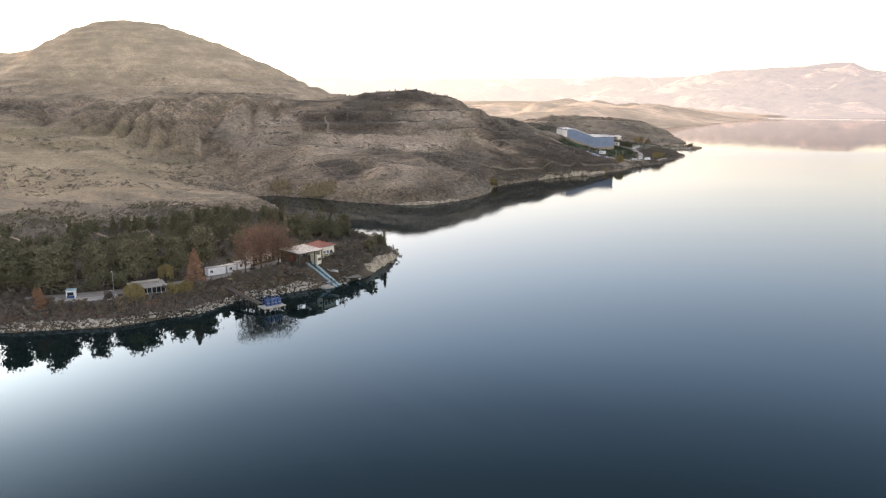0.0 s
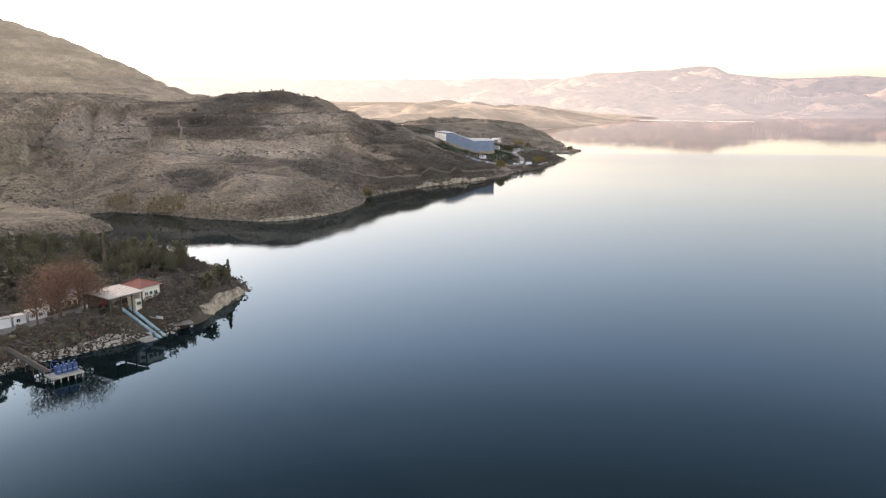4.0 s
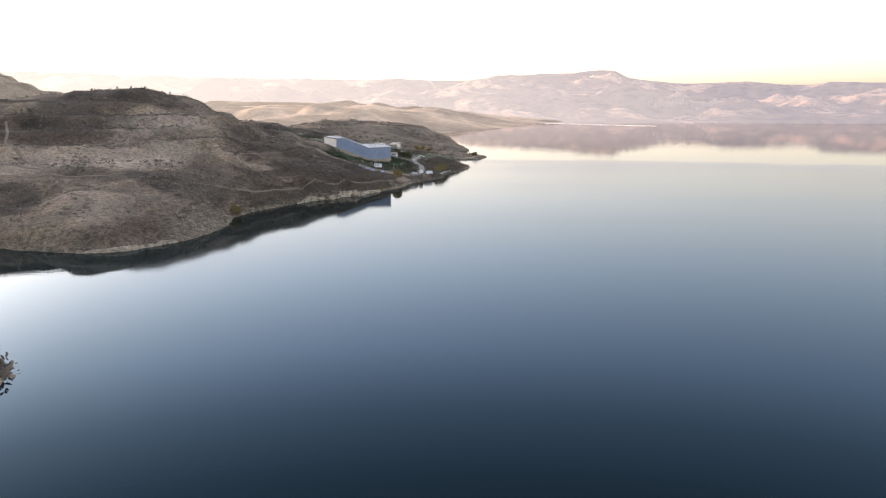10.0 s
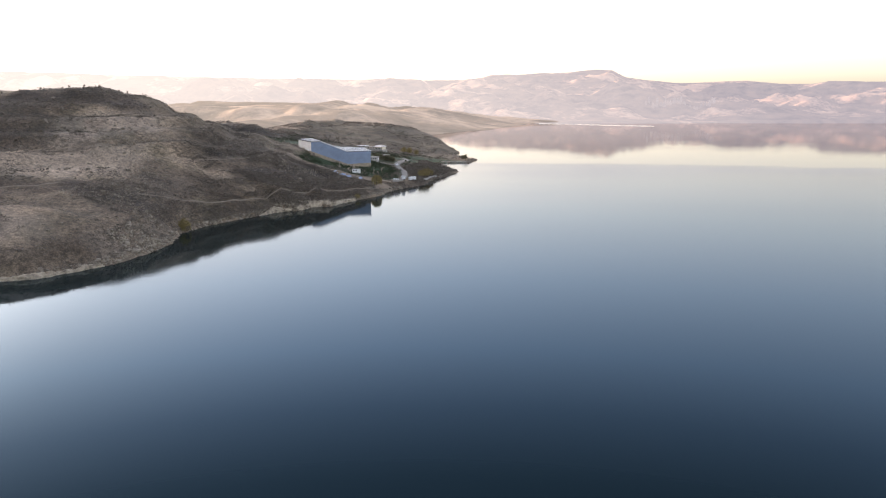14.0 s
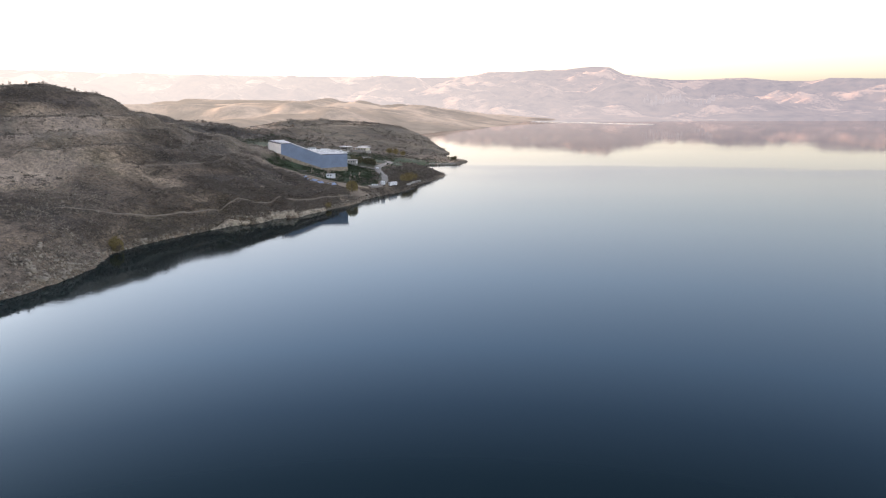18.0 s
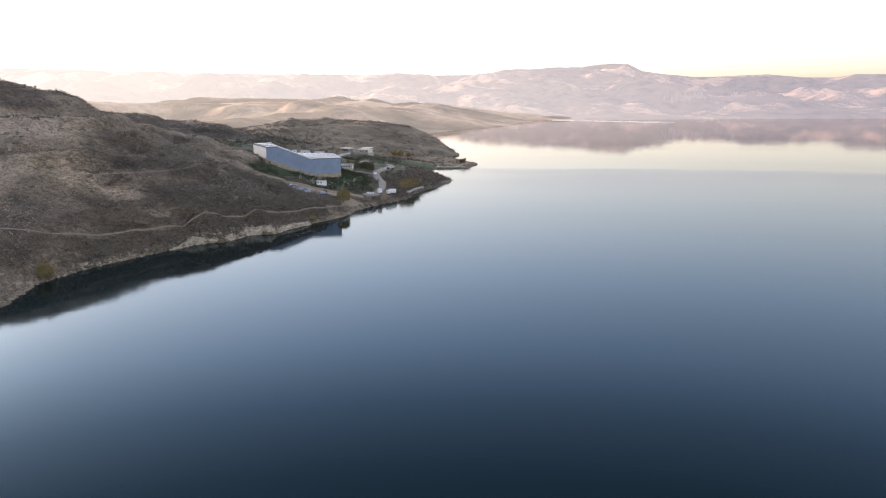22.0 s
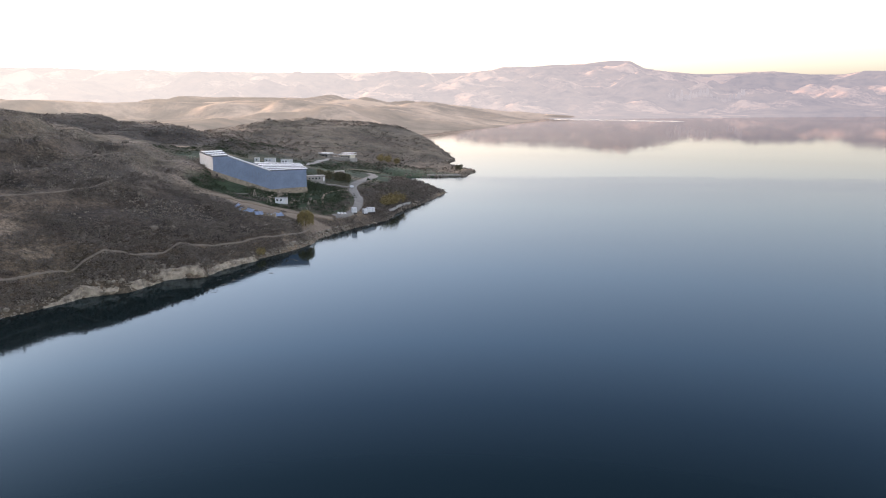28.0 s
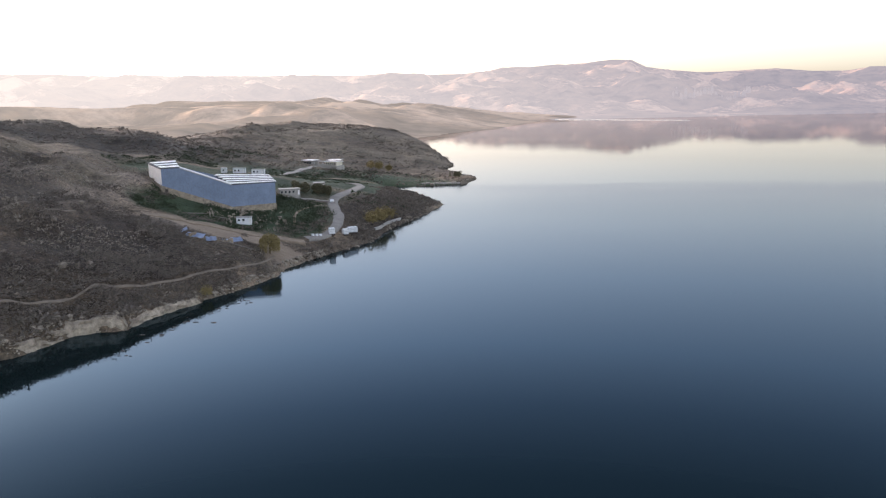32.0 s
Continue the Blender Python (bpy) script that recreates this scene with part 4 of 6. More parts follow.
def cliff(name, line, high, material, label, seed):
    """A broken rock face along a line of plan points, folding back into the ground at its top."""
    pts = np.array(line, float)
    seg = np.r_[0, np.cumsum(np.linalg.norm(np.diff(pts, axis=0), axis=1))]
    s = np.arange(0, seg[-1], 0.55)
    p = np.stack([np.interp(s, seg, pts[:, 0]), np.interp(s, seg, pts[:, 1])], 1)
    d = np.gradient(p, axis=0)
    d /= np.linalg.norm(d, axis=1, keepdims=True)
    inward = np.stack([-d[:, 1], d[:, 0]], 1)
    p = p + inward * (1.3 * rough_noise(s, s * 0 + seed * 7.0, 9, 4) - 0.9)[:, None]
    h = high * np.clip(0.55 + 1.5 * rough_noise(s, s * 0 + seed * 3.0, 16, 3), 0.12, 1.3) * np.minimum(1, np.minimum(s, seg[-1] - s) / 7 + 0.1)
    h = h * np.clip(0.85 + 1.1 * rough_noise(s, s * 0 + seed * 5.0, 4.5, 3), 0.2, 1.4)
    behind = p + inward * 2.6
    h = np.clip(np.minimum(h, terrain(behind[:, 0], behind[:, 1]) + 0.5), 0.25, 9)
    levels = [(-0.5, -0.6), (0.0, 0.08), (0.12, 0.3), (0.1, 0.55), (0.35, 0.75), (0.4, 0.93), (0.75, 1.0), (1.5, 0.98), (2.6, 0.4)]
    rows = []
    for k, (back, up) in enumerate(levels):
        jag = 1.25 * rough_noise(s * 1.7, s * 0 + k * 1.3 + seed, 3.4, 4) * (0.3 + 0.7 * (0 < k < 7))
        xy = p + inward * (back * np.maximum(h, 0.6) ** 0.5 + jag)[:, None]
        z = np.where(k < 7, h * up + 0.7 * rough_noise(s, s * 0 + k * 9.1, 2.4, 3), 0)
        if k >= 7:
            z = np.minimum(terrain(xy[:, 0], xy[:, 1]) + (0.05 if k == 7 else -0.8), h * 1.05)
        rows.append(np.column_stack([xy, z]))
    n = len(s)
    faces = [(k * n + i, k * n + i + 1, (k + 1) * n + i + 1, (k + 1) * n + i) for k in range(len(levels) - 1) for i in range(n - 1)]
    return tagged(raw(name, np.concatenate(rows), faces, material), label, "cliff", kind="structure")


CLIFF_ROCK = plain("bleached_cliff_rock", (0.42, 0.345, 0.255), 0.95, vary=0.6, scale=0.45, bump=0.5)
cliff("cliff_low", [(-104, 524), (-99, 535), (-91.5, 541), (-87, 546), (-84, 556)], 2.8, CLIFF_ROCK, "low broken rock ledge along the shore", 3)
cliff("cliff_buttress", [(-86, 553), (-83.2, 559), (-77.5, 563.4), (-71.5, 564.4)], 5.6, CLIFF_ROCK, "bleached rock buttress rising from the water", 4)
cliff("cliff_slope", [(-72.0, 566), (-71, 575), (-66.5, 584), (-63, 591)], 3.4, CLIFF_ROCK, "pale broken rock face along the shore", 8)
cliff("cliff_creek", [(-156, 370.5), (-148, 372.5), (-141, 376), (-133, 388), (-127, 397)], 2.6, CLIFF_ROCK, "tan crumbling bank below the rounded mound", 11)
cliff("cliff_park", [(-106.4, 195.5), (-104.4, 198.5), (-103.2, 202), (-103.6, 212), (-104.2, 222), (-105, 232)], 3.4, CLIFF_ROCK, "sandy undercut cliff below the boathouse", 5)
sandbar = sheet("sandbar", np.linspace(160, 480, 40), np.linspace(2030, 2205, 70), lambda x, y: 1.3 - 1.9 * np.abs((y - 2180 + 0.44 * (x - 174) - 10 * value_noise(x, y * 0, 60)) / 15) - 2 * step(np.abs(x - 320), 120, 160), SAND)
tagged(sandbar, "long pale sandbar off the far shore", "sandbar", kind="structure")


# ---- the park: boathouse, canopy, cabins, pier ----
def window(parent, x, y, z, w, h, deep=0.14):
    """A framed window in a wall that runs along x, its face towards -y."""
    f = part("window", box(x - w / 2 - 0.08, x + w / 2 + 0.08, y - 0.05, y + deep, z - 0.08, z + h + 0.08), WHITE, parent, "white window frame")
    part("pane", box(x - w / 2, x - 0.04, y - 0.07, y + 0.02, z, z + h), GLASS, f)
    part("pane", box(x + 0.04, x + w / 2, y - 0.07, y + 0.02, z, z + h), GLASS, f)
    part("sill", box(x - w / 2 - 0.12, x + w / 2 + 0.12, y - 0.16, y, z - 0.14, z - 0.082), CONCRETE, f)
    return f


def wall_ring(parent, w, d, h, t, material, z0=-1.5):
    """Four walls butted end to end."""
    for x0, x1, y0, y1 in ((0, w, 0, t), (0, w, d - t, d), (0, t, t, d - t), (w - t, w, t, d - t)):
        part("wall", box(x0, x1, y0, y1, z0, h), material, parent)


def boathouse():
    ob = thing("boathouse", -115.9, 191.0, 6.5, 70.5, "cream rendered house with red tiled hip roof above the slipway", "house")
    w, d, h = 6.6, 7.4, 4.1
    wall_ring(ob, w, d, h, 0.25, CREAM)
    bm = bmesh.new()
    e = 0.45
    low = [bm.verts.new(p) for p in ((-e, -e, h - 0.02), (w + e, -e, h - 0.02), (w + e, d + e, h - 0.02), (-e, d + e, h - 0.02))]
    lip = [bm.verts.new((v.co.x, v.co.y, h + 0.14)) for v in low]
    top = [bm.verts.new((w / 2, d * 0.42, h + 1.55)), bm.verts.new((w / 2, d * 0.62, h + 1.55))]
    bm.faces.new(low[::-1])
    for i in range(4):
        bm.faces.new((low[i], low[(i + 1) % 4], lip[(i + 1) % 4], lip[i]))
    bm.faces.new((lip[0], lip[1], top[0]))
    bm.faces.new((lip[1], lip[2], top[1], top[0]))
    bm.faces.new((lip[2], lip[3], top[1]))
    bm.faces.new((lip[3], lip[0], top[0], top[1]))
    roof = part("roof", bm, TILE, ob, "red clay tile hip roof")
    part("ridge", rod((w / 2, d * 0.42, h + 1.58), (w / 2, d * 0.62, h + 1.58), 0.12), TILE, roof)
    for a, b in ((0, 0), (1, 0), (2, 1), (3, 1)):
        p = ((-e, -e), (w + e, -e), (w + e, d + e), (-e, d + e))[a]
        part("ridge", rod((p[0], p[1], h + 0.16), (w / 2, d * (0.42, 0.62)[b], h + 1.6), 0.1, n=5), TILE, roof)
    for k in range(3):
        window(ob, 1.9 + 1.55 * k, 0, 1.9, 0.95, 0.85)
    part("gutter", rod((-e, -e - 0.05, h + 0.05), (w + e, -e - 0.05, h + 0.05), 0.07, n=6), STEEL, ob)
    part("downpipe", rod((w - 0.15, -0.09, 0.2), (w - 0.15, -0.09, h), 0.05, n=6), STEEL, ob)
    part("plinth", box(-0.08, w + 0.08, -0.08, -0.003, -1.5, 0.5), CONCRETE, ob, "grey concrete plinth")


def boat_canopy():
    ob = thing("boat_canopy", -117.8, 179.6, 6.0, 66.5, "open boat shelter with pale sheet roof on dark posts", "shelter")
    w, d = 10.0, 9.6
    bm = prism(bmesh.new(), [(-0.3, -0.3), (w + 0.2, -0.3), (w + 0.2, d + 0.3), (-0.3, d + 0.3)], [4.55, 4.55, 4.95, 4.95], [4.75, 4.75, 5.15, 5.15])
    roof = part("roof", bm, SHEET, ob, "pale grey sheet roof")
    for k in range(12):
        x = -0.1 + k * (w + 0.1) / 11
        bm = prism(bmesh.new(), [(x, -0.28), (x + 0.08, -0.28), (x + 0.08, d + 0.28), (x, d + 0.28)], [4.745, 4.745, 5.145, 5.145], [4.81, 4.81, 5.21, 5.21])
        part("rib", bm, SHEET, roof)
    for x in (0.2, 3.4, 6.6, 9.7):
        for y in (0.2, d - 0.4):
            part("post", box(x - 0.13, x + 0.13, y - 0.13, y + 0.13, -3.0, 4.7 + 0.04 * y), TIMBER, ob)
    for y in (0.2, d - 0.4):
        part("beam", box(-0.1, w, y - 0.1, y + 0.1, 4.3 + 0.04 * y, 4.56 + 0.04 * y), TIMBER, ob)
    part("back_wall", box(0.4, 6.2, d - 0.25, d - 0.05, -1.5, 4.8), TIMBER, ob, "dark timber back wall")
    part("red_door", box(3.9, 5.5, d - 0.34, d - 0.253, 0.2, 3.0), RED, ob, "dull red boarded door")
    room = part("room", box(8.0, 9.9, 0.7, 4.0, -1.5, 2.7), CREAM, ob, "small cream rendered store room")
    part("notice_board", box(8.3, 9.6, 0.62, 0.696, 1.0, 1.9), PLANK, room, "weathered notice board")
    for k in range(3):
        part("bar", box(8.4 + 0.4 * k, 8.68 + 0.4 * k, 0.59, 0.617, 1.2, 1.7), GLASS, room)


def slipway():
    ob = thing("slipway", -114.0, 187.0, 0, 0, "two light blue pipe rails running down into the lake", "slipway")
    for a, b in (((-118.2, 185.6, 6.5), (-106.4, 183.0, -0.3)), ((-116.9, 187.1, 6.5), (-106.3, 185.0, -0.3))):
        p, q = Vector(a) - ob.location, Vector(b) - ob.location
        pipe = part("rail", rod(p, q, 0.42, n=12), SKYBLUE, ob)
        for k in range(1, 7):
            c, n = p.lerp(q, k / 7), (q - p).normalized()
            part("joint", rod(c - n * 0.1, c + n * 0.1, 0.48, n=12), STEEL, pipe)
    for k in range(6):
        t = (k + 0.5) / 6
        p, q = Vector((-118.2, 185.6, 6.05)).lerp(Vector((-106.4, 183.0, -0.75)), t), Vector((-116.9, 187.1, 6.05)).lerp(Vector((-106.3, 185.0, -0.75)), t)
        part("sleeper", rod(p - ob.location, q - ob.location, 0.16, n=6), TIMBER, ob)


def boat(x, y, z, rz, label):
    ob = thing("rowing_boat", x, y, z, rz, label, "boat", "boats by the slipway")
    rings = []
    bm = bmesh.new()
    for s in np.linspace(-1, 1, 11):
        b = 0.75 * (1 - max(0, s) ** 2.4) * (1 - 0.25 * max(0, -s) ** 3)
        sheer = 0.55 + 0.22 * s * s
        rings.append([bm.verts.new((2.1 * s, u * b, sheer if abs(u) == 1 else sheer * (0.02 + 0.75 * u * u))) for u in (-1, -0.7, -0.35, 0, 0.35, 0.7, 1)])
    for a, b in zip(rings[:-1], rings[1:]):
        for k in range(6):
            bm.faces.new((a[k], a[k + 1], b[k + 1], b[k]))
    bm.faces.new(rings[0])
    bmesh.ops.solidify(bm, geom=bm.faces[:], thickness=0.05)
    hull = part("hull", bm, WHITE, ob)
    for s in (-0.9, 0.1, 0.9):
        part("thwart", box(s - 0.14, s + 0.14, -0.55, 0.55, 0.36, 0.41), PLANK, ob)
    part("keel", box(-1.9, 1.6, -0.03, 0.03, -0.12, 0.02), TIMBER, hull)


def raft():
    ob = thing("swim_raft", -104.9, 191.6, 1.2, 38, "square timber raft deck moored under the pale cliff", "raft")
    for k in range(11):
        part("plank", box(-2.6 + 0.48 * k, -2.15 + 0.48 * k, -2.1, 2.1, 0.25, 0.33), PLANK, ob)
    for y in (-1.8, 0, 1.8):
        part("bearer", box(-2.6, 2.6, y - 0.1, y + 0.1, 0.02, 0.245), TIMBER, ob)
    for x in (-2.0, 2.0):
        for y in (-1.5, 1.5):
            part("float", rod((x, y - 0.5, -0.35), (x, y + 0.5, -0.35), 0.36, n=10), STEEL, ob)


def pump_pier():
    ob = thing("pump_pier", -112.4, 151.8, 0, 57, "concrete pier platform on piles carrying blue steel pump frames", "pier")
    ob.scale = (0.82, 0.82, 0.92)
    part("deck", box(-4.2, 4.2, -2.6, 2.6, 1.1, 1.45, 0.04), CONCRETE, ob, "pale concrete deck")
    for k in range(5):
        for y in (-2.2, 2.2):
            part("pile", rod((-3.8 + 1.9 * k, y, -5), (-3.8 + 1.9 * k, y, 1.1), 0.17, n=8), CONCRETE, ob)
    for k in range(4):
        x = -2.0 + 1.45 * k
        f = part("pump_frame", box(x, x + 1.15, -0.4, 1.5, 1.45, 3.3, 0.05), BLUE, ob, "blue steel pump housing")
        part("pump_motor", rod((x + 0.57, 0.2, 3.28), (x + 0.57, 0.2, 4.1), 0.32, n=10), BLUE, f)
        part("rib", box(x + 0.1, x + 1.05, -0.47, -0.397, 2.2, 2.35), STEEL, f)
    for p, q in (((-3.6, 0.4, 1.45), (-3.0, 0.2, 5.0)), ((-2.4, 0.4, 3.2), (-3.0, 0.2, 5.0)), ((-3.0, 0.2, 5.0), (-1.2, 0.2, 4.6))):
        part("hoist_arm", rod(p, q, 0.09, n=6), BLUE, ob)
    for k in range(7):
        x = -4.05 + 1.35 * k
        part("rail_post", rod((x, 2.5, 1.44), (x, 2.5, 2.45), 0.035, n=5), STEEL, ob)
    part("rail", rod((-4.05, 2.5, 2.43), (4.05, 2.5, 2.43), 0.035, n=5), STEEL, ob)


def gangway():
    a, b = Vector((-136.2, 161.8, 3.9)), Vector((-115.4, 150.6, 1.75))
    ob = thing("gangway", a.x, a.y, a.z, 0, "long dark footbridge with pipes leading to the pump pier", "footbridge")
    d = b - a
    side = Vector((-d.y, d.x, 0)).normalized()
    for s in (-0.75, 0.75):
        part("girder", rod(side * s, d + side * s, 0.14, n=6), TIMBER, ob)
        part("handrail", rod(side * s + Vector((0, 0, 1.0)), d + side * s + Vector((0, 0, 1.0)), 0.04, n=5), RUSTY, ob)
        for k in range(13):
            p = d * (k / 12) + side * s
            part("rail_post", rod(p, p + Vector((0, 0, 1.0)), 0.03, n=5), RUSTY, ob)
    part("pipe", rod(side * 0.3 + Vector((0, 0, 0.28)), d + side * 0.3 + Vector((0, 0, 0.28)), 0.2, n=9), RUSTY, ob)
    for k in range(36):
        p = d * ((k + 0.5) / 36)
        part("tread", rod(p - side * 0.7 + Vector((0, 0, 0.1)), p + side * 0.7 + Vector((0, 0, 0.1)), 0.16, n=4), DECK, ob)
    for k in range(1, 7):
        for s in (-0.6, 0.6):
            p = d * (k / 6.5) + side * s
            part("trestle_leg", rod(p, Vector((p.x, p.y, -6 - a.z)), 0.13, n=6), TIMBER, ob)


def cabin(x, y, rz, length, label, group, two=True):
    z = min(gz(x + dx, y + dy) for dx in (-2, 2) for dy in (-2, 2))
    ob = thing("site_cabin", x, y, z + 0.05, rz, label, "cabin", group)
    body = part("body", box(-length / 2, length / 2, -1.2, 1.2, 0.45, 2.75, 0.04), WHITE, ob)
    part("roof", box(-length / 2 - 0.12, length / 2 + 0.12, -1.32, 1.32, 2.752, 2.9, 0.03), SHEET, ob, "grey sheet roof")
    part("plinth", box(-length / 2 + 0.1, length / 2 - 0.1, -1.1, 1.1, -1.2, 0.448), CONCRETE, ob)
    for sx in (-1, 1):
        for sy in (-1, 1):
            part("corner_post", box(sx * length / 2 - 0.06, sx * length / 2 + 0.06, sy * 1.2 - 0.06, sy * 1.2 + 0.06, 0.4, 2.75), STEEL, ob)
    d = part("door", box(length / 2 - 1.5, length / 2 - 0.65, -1.25, -1.203, 0.5, 2.5), PALE_CLAD, ob, "pale panel door")
    part("handle", box(length / 2 - 1.42, length / 2 - 1.34, -1.31, -1.252, 1.4, 1.5), STEEL, d)
    for k in range(2 if two else 1):
        window(ob, -length / 2 + 1.2 + 1.7 * k, -1.2, 1.3, 0.8, 0.8, 0.1)
    return body


def pavilion():
    ob = thing("lakeside_pavilion", -151.2, 141.8, 2.9, 49, "long tea pavilion with white framed front and pale roof", "pavilion")
    w, d = 9.0, 6.0
    part("floor", box(-0.3, w + 0.3, -0.3, d, -2.0, 0.12), CONCRETE, ob)
    part("roof", prism(bmesh.new(), [(-0.5, -0.5), (w + 0.5, -0.5), (w + 0.5, d + 0.3), (-0.5, d + 0.3)], [2.75, 2.75, 3.3, 3.3], [2.9, 2.9, 3.45, 3.45]), GREY_ROOF, ob)
    part("skylight", box(0.5, w - 0.5, d - 1.5, d - 0.5, 3.35, 3.9, 0.05), GREY_ROOF, ob, "raised grey skylight")
    for k in range(8):
        x = w * k / 7
        part("front_post", box(x - 0.06, x + 0.06, -0.06, 0.06, 0.1, 2.8), WHITE, ob)
        if k < 7:
            part("panel", box(x + 0.08, x + w / 7 - 0.08, -0.03, 0.03, 0.15, 0.95), GREY_ROOF, ob)
            part("pane", box(x + 0.08, x + w / 7 - 0.08, -0.02, 0.01, 1.08, 2.6), GLASS, ob)
    part("rail", box(-0.05, w + 0.05, -0.07, 0.07, 0.98, 1.06), WHITE, ob)
    part("lintel", box(-0.05, w + 0.05, -0.07, 0.07, 2.62, 2.76), WHITE, ob)
    part("back_wall", box(0, w, d - 0.2, d, 0, 3.2), CREAM, ob)
    for x in (0, w - 0.2):
        part("side_wall", box(x, x + 0.2, 0.08, d - 0.2, 0, 2.7), CREAM, ob)


def kiosk(x, y, rz):
    ob = thing("kiosk", x, y, gz(x, y), rz, "small blue and white sales kiosk by the drive", "kiosk")
    part("body", box(-1.2, 1.2, -1.0, 1.0, -0.4, 2.4, 0.03), WHITE, ob)
    part("roof", box(-1.4, 1.4, -1.2, 1.2, 2.402, 2.55, 0.03), SKYBLUE, ob, "light blue roof")
    part("hatch", box(-0.8, 0.8, -1.06, -1.003, 1.0, 1.9), GLASS, ob)
    part("counter", box(-0.9, 0.9, -1.3, -1.003, 0.88, 0.95), BLUE, ob)
    part("panel", box(-1.0, 1.0, -1.05, -1.003, 0.1, 0.8), BLUE, ob, "blue painted panel")


def street_lamp(x, y, rz):
    ob = thing("street_lamp", x, y, gz(x, y), rz, "grey steel street lamp with a curved arm", "lamp post")
    part("pole", rod((0, 0, -0.4), (0, 0, 6.2), 0.09, 0.05, 8), STEEL, ob)
    part("arm", rod((0, 0, 6.15), (1.1, 0, 6.5), 0.04, n=6), STEEL, ob)
    part("head", box(0.9, 1.6, -0.13, 0.13, 6.42, 6.56, 0.03), WHITE, ob, "pale lamp head")


def mast(x, y):
    z0, h = gz(x, y), 13.0
    ob = thing("lattice_mast", x, y, z0, 20, "tall slender rust-brown lattice radio mast", "mast")
    foot = [Vector((0.8 * math.cos(a), 0.8 * math.sin(a), -0.5)) for a in (0.5, 2.6, 4.7)]
    head = [Vector((0.22 * math.cos(a), 0.22 * math.sin(a), h)) for a in (0.5, 2.6, 4.7)]
    for p, q in zip(foot, head):
        part("leg", rod(p, q, 0.05, 0.03, 4), RUSTY, ob)
    for k in range(14):
        for i in range(3):
            j = (i + 1) % 3
            part("brace", rod(foot[i].lerp(head[i], k / 14), foot[j].lerp(head[j], (k + 1) / 14), 0.018, n=3), RUSTY, ob)
    part("aerial", rod((0, 0, h - 0.2), (0, 0, h + 2.2), 0.03, n=5), RUSTY, ob)


def picnic_table(x, y, rz):
    ob = thing("picnic_table", x, y, gz(x, y), rz, "dark timber picnic table with two benches", "table", "picnic tables in the park")
    part("tabletop", box(-0.9, 0.9, -0.38, 0.38, 0.7, 0.76), TIMBER, ob)
    for y_ in (-0.72, 0.72):
        part("bench", box(-0.9, 0.9, y_ - 0.14, y_ + 0.14, 0.42, 0.47), TIMBER, ob)
    for x_ in (-0.65, 0.65):
        part("leg", box(x_ - 0.05, x_ + 0.05, -0.75, 0.75, -0.1, 0.42), TIMBER, ob)
        part("support", box(x_ - 0.05, x_ + 0.05, -0.1, 0.1, 0.42, 0.7), TIMBER, ob)
    return ob


def park_house(x, y, rz):
    ob = thing("park_house", x, y, gz(x, y) - 0.1, rz, "cream single storey house behind bare rust-coloured trees", "house")
    w, d, h = 7.5, 5.0, 3.2
    wall_ring(ob, w, d, h, 0.22, CREAM)
    bm = bmesh.new()
    prism(bm, [(-0.4, -0.4), (w + 0.4, -0.4), (w + 0.4, d / 2), (-0.4, d / 2)], [h, h, h + 1.3, h + 1.3], [h + 0.14, h + 0.14, h + 1.44, h + 1.44])
    part("roof", bm, SHEET, ob)
    bm = prism(bmesh.new(), [(-0.4, d / 2), (w + 0.4, d / 2), (w + 0.4, d + 0.4), (-0.4, d + 0.4)], [h + 1.3, h + 1.3, h, h], [h + 1.44, h + 1.44, h + 0.14, h + 0.14])
    part("roof", bm, SHEET, ob)
    for k in range(3):
        window(ob, 1.2 + 2.0 * k, 0, 1.0, 1.0, 1.1)
    part("door", box(w - 1.2, w - 0.3, -0.05, -0.003, 0, 2.05), TIMBER, ob)


def garden_statue(x, y, rz):
    bm = box(-1.1, 1.1, -0.3, 0.3, 0.7, 1.35, 0.15)
    for sx in (-0.85, 0.75):
        for sy in (-0.2, 0.2):
            rod((sx, sy, -0.2), (sx, sy, 0.8), 0.12, 0.14, 6, bm)
    rod((0.9, 0, 1.2), (1.5, 0, 1.75), 0.2, 0.14, 7, bm)
    rod((1.35, 0, 1.75), (1.85, 0, 1.6), 0.17, 0.1, 7, bm)
    ob = part("garden_statue", bm, REED, None)
    ob.matrix_world = pose(x, y, gz(x, y), 0, 0, rz)
    tagged(ob, "pale four-legged garden statue on the rusty bank", "statue")


def landing_slab():
    ob = thing("landing_slab", -107.6, 180.6, 0, 62, "grey concrete landing slab at the slipway's foot", "landing")
    part("slab", box(-2.4, 1.2, -0.6, 1.4, -3, 0.45, 0.06), CONCRETE, ob)
    part("step", box(-2.4, 1.2, 1.4, 2.0, -3, 0.8, 0.05), CONCRETE, ob)


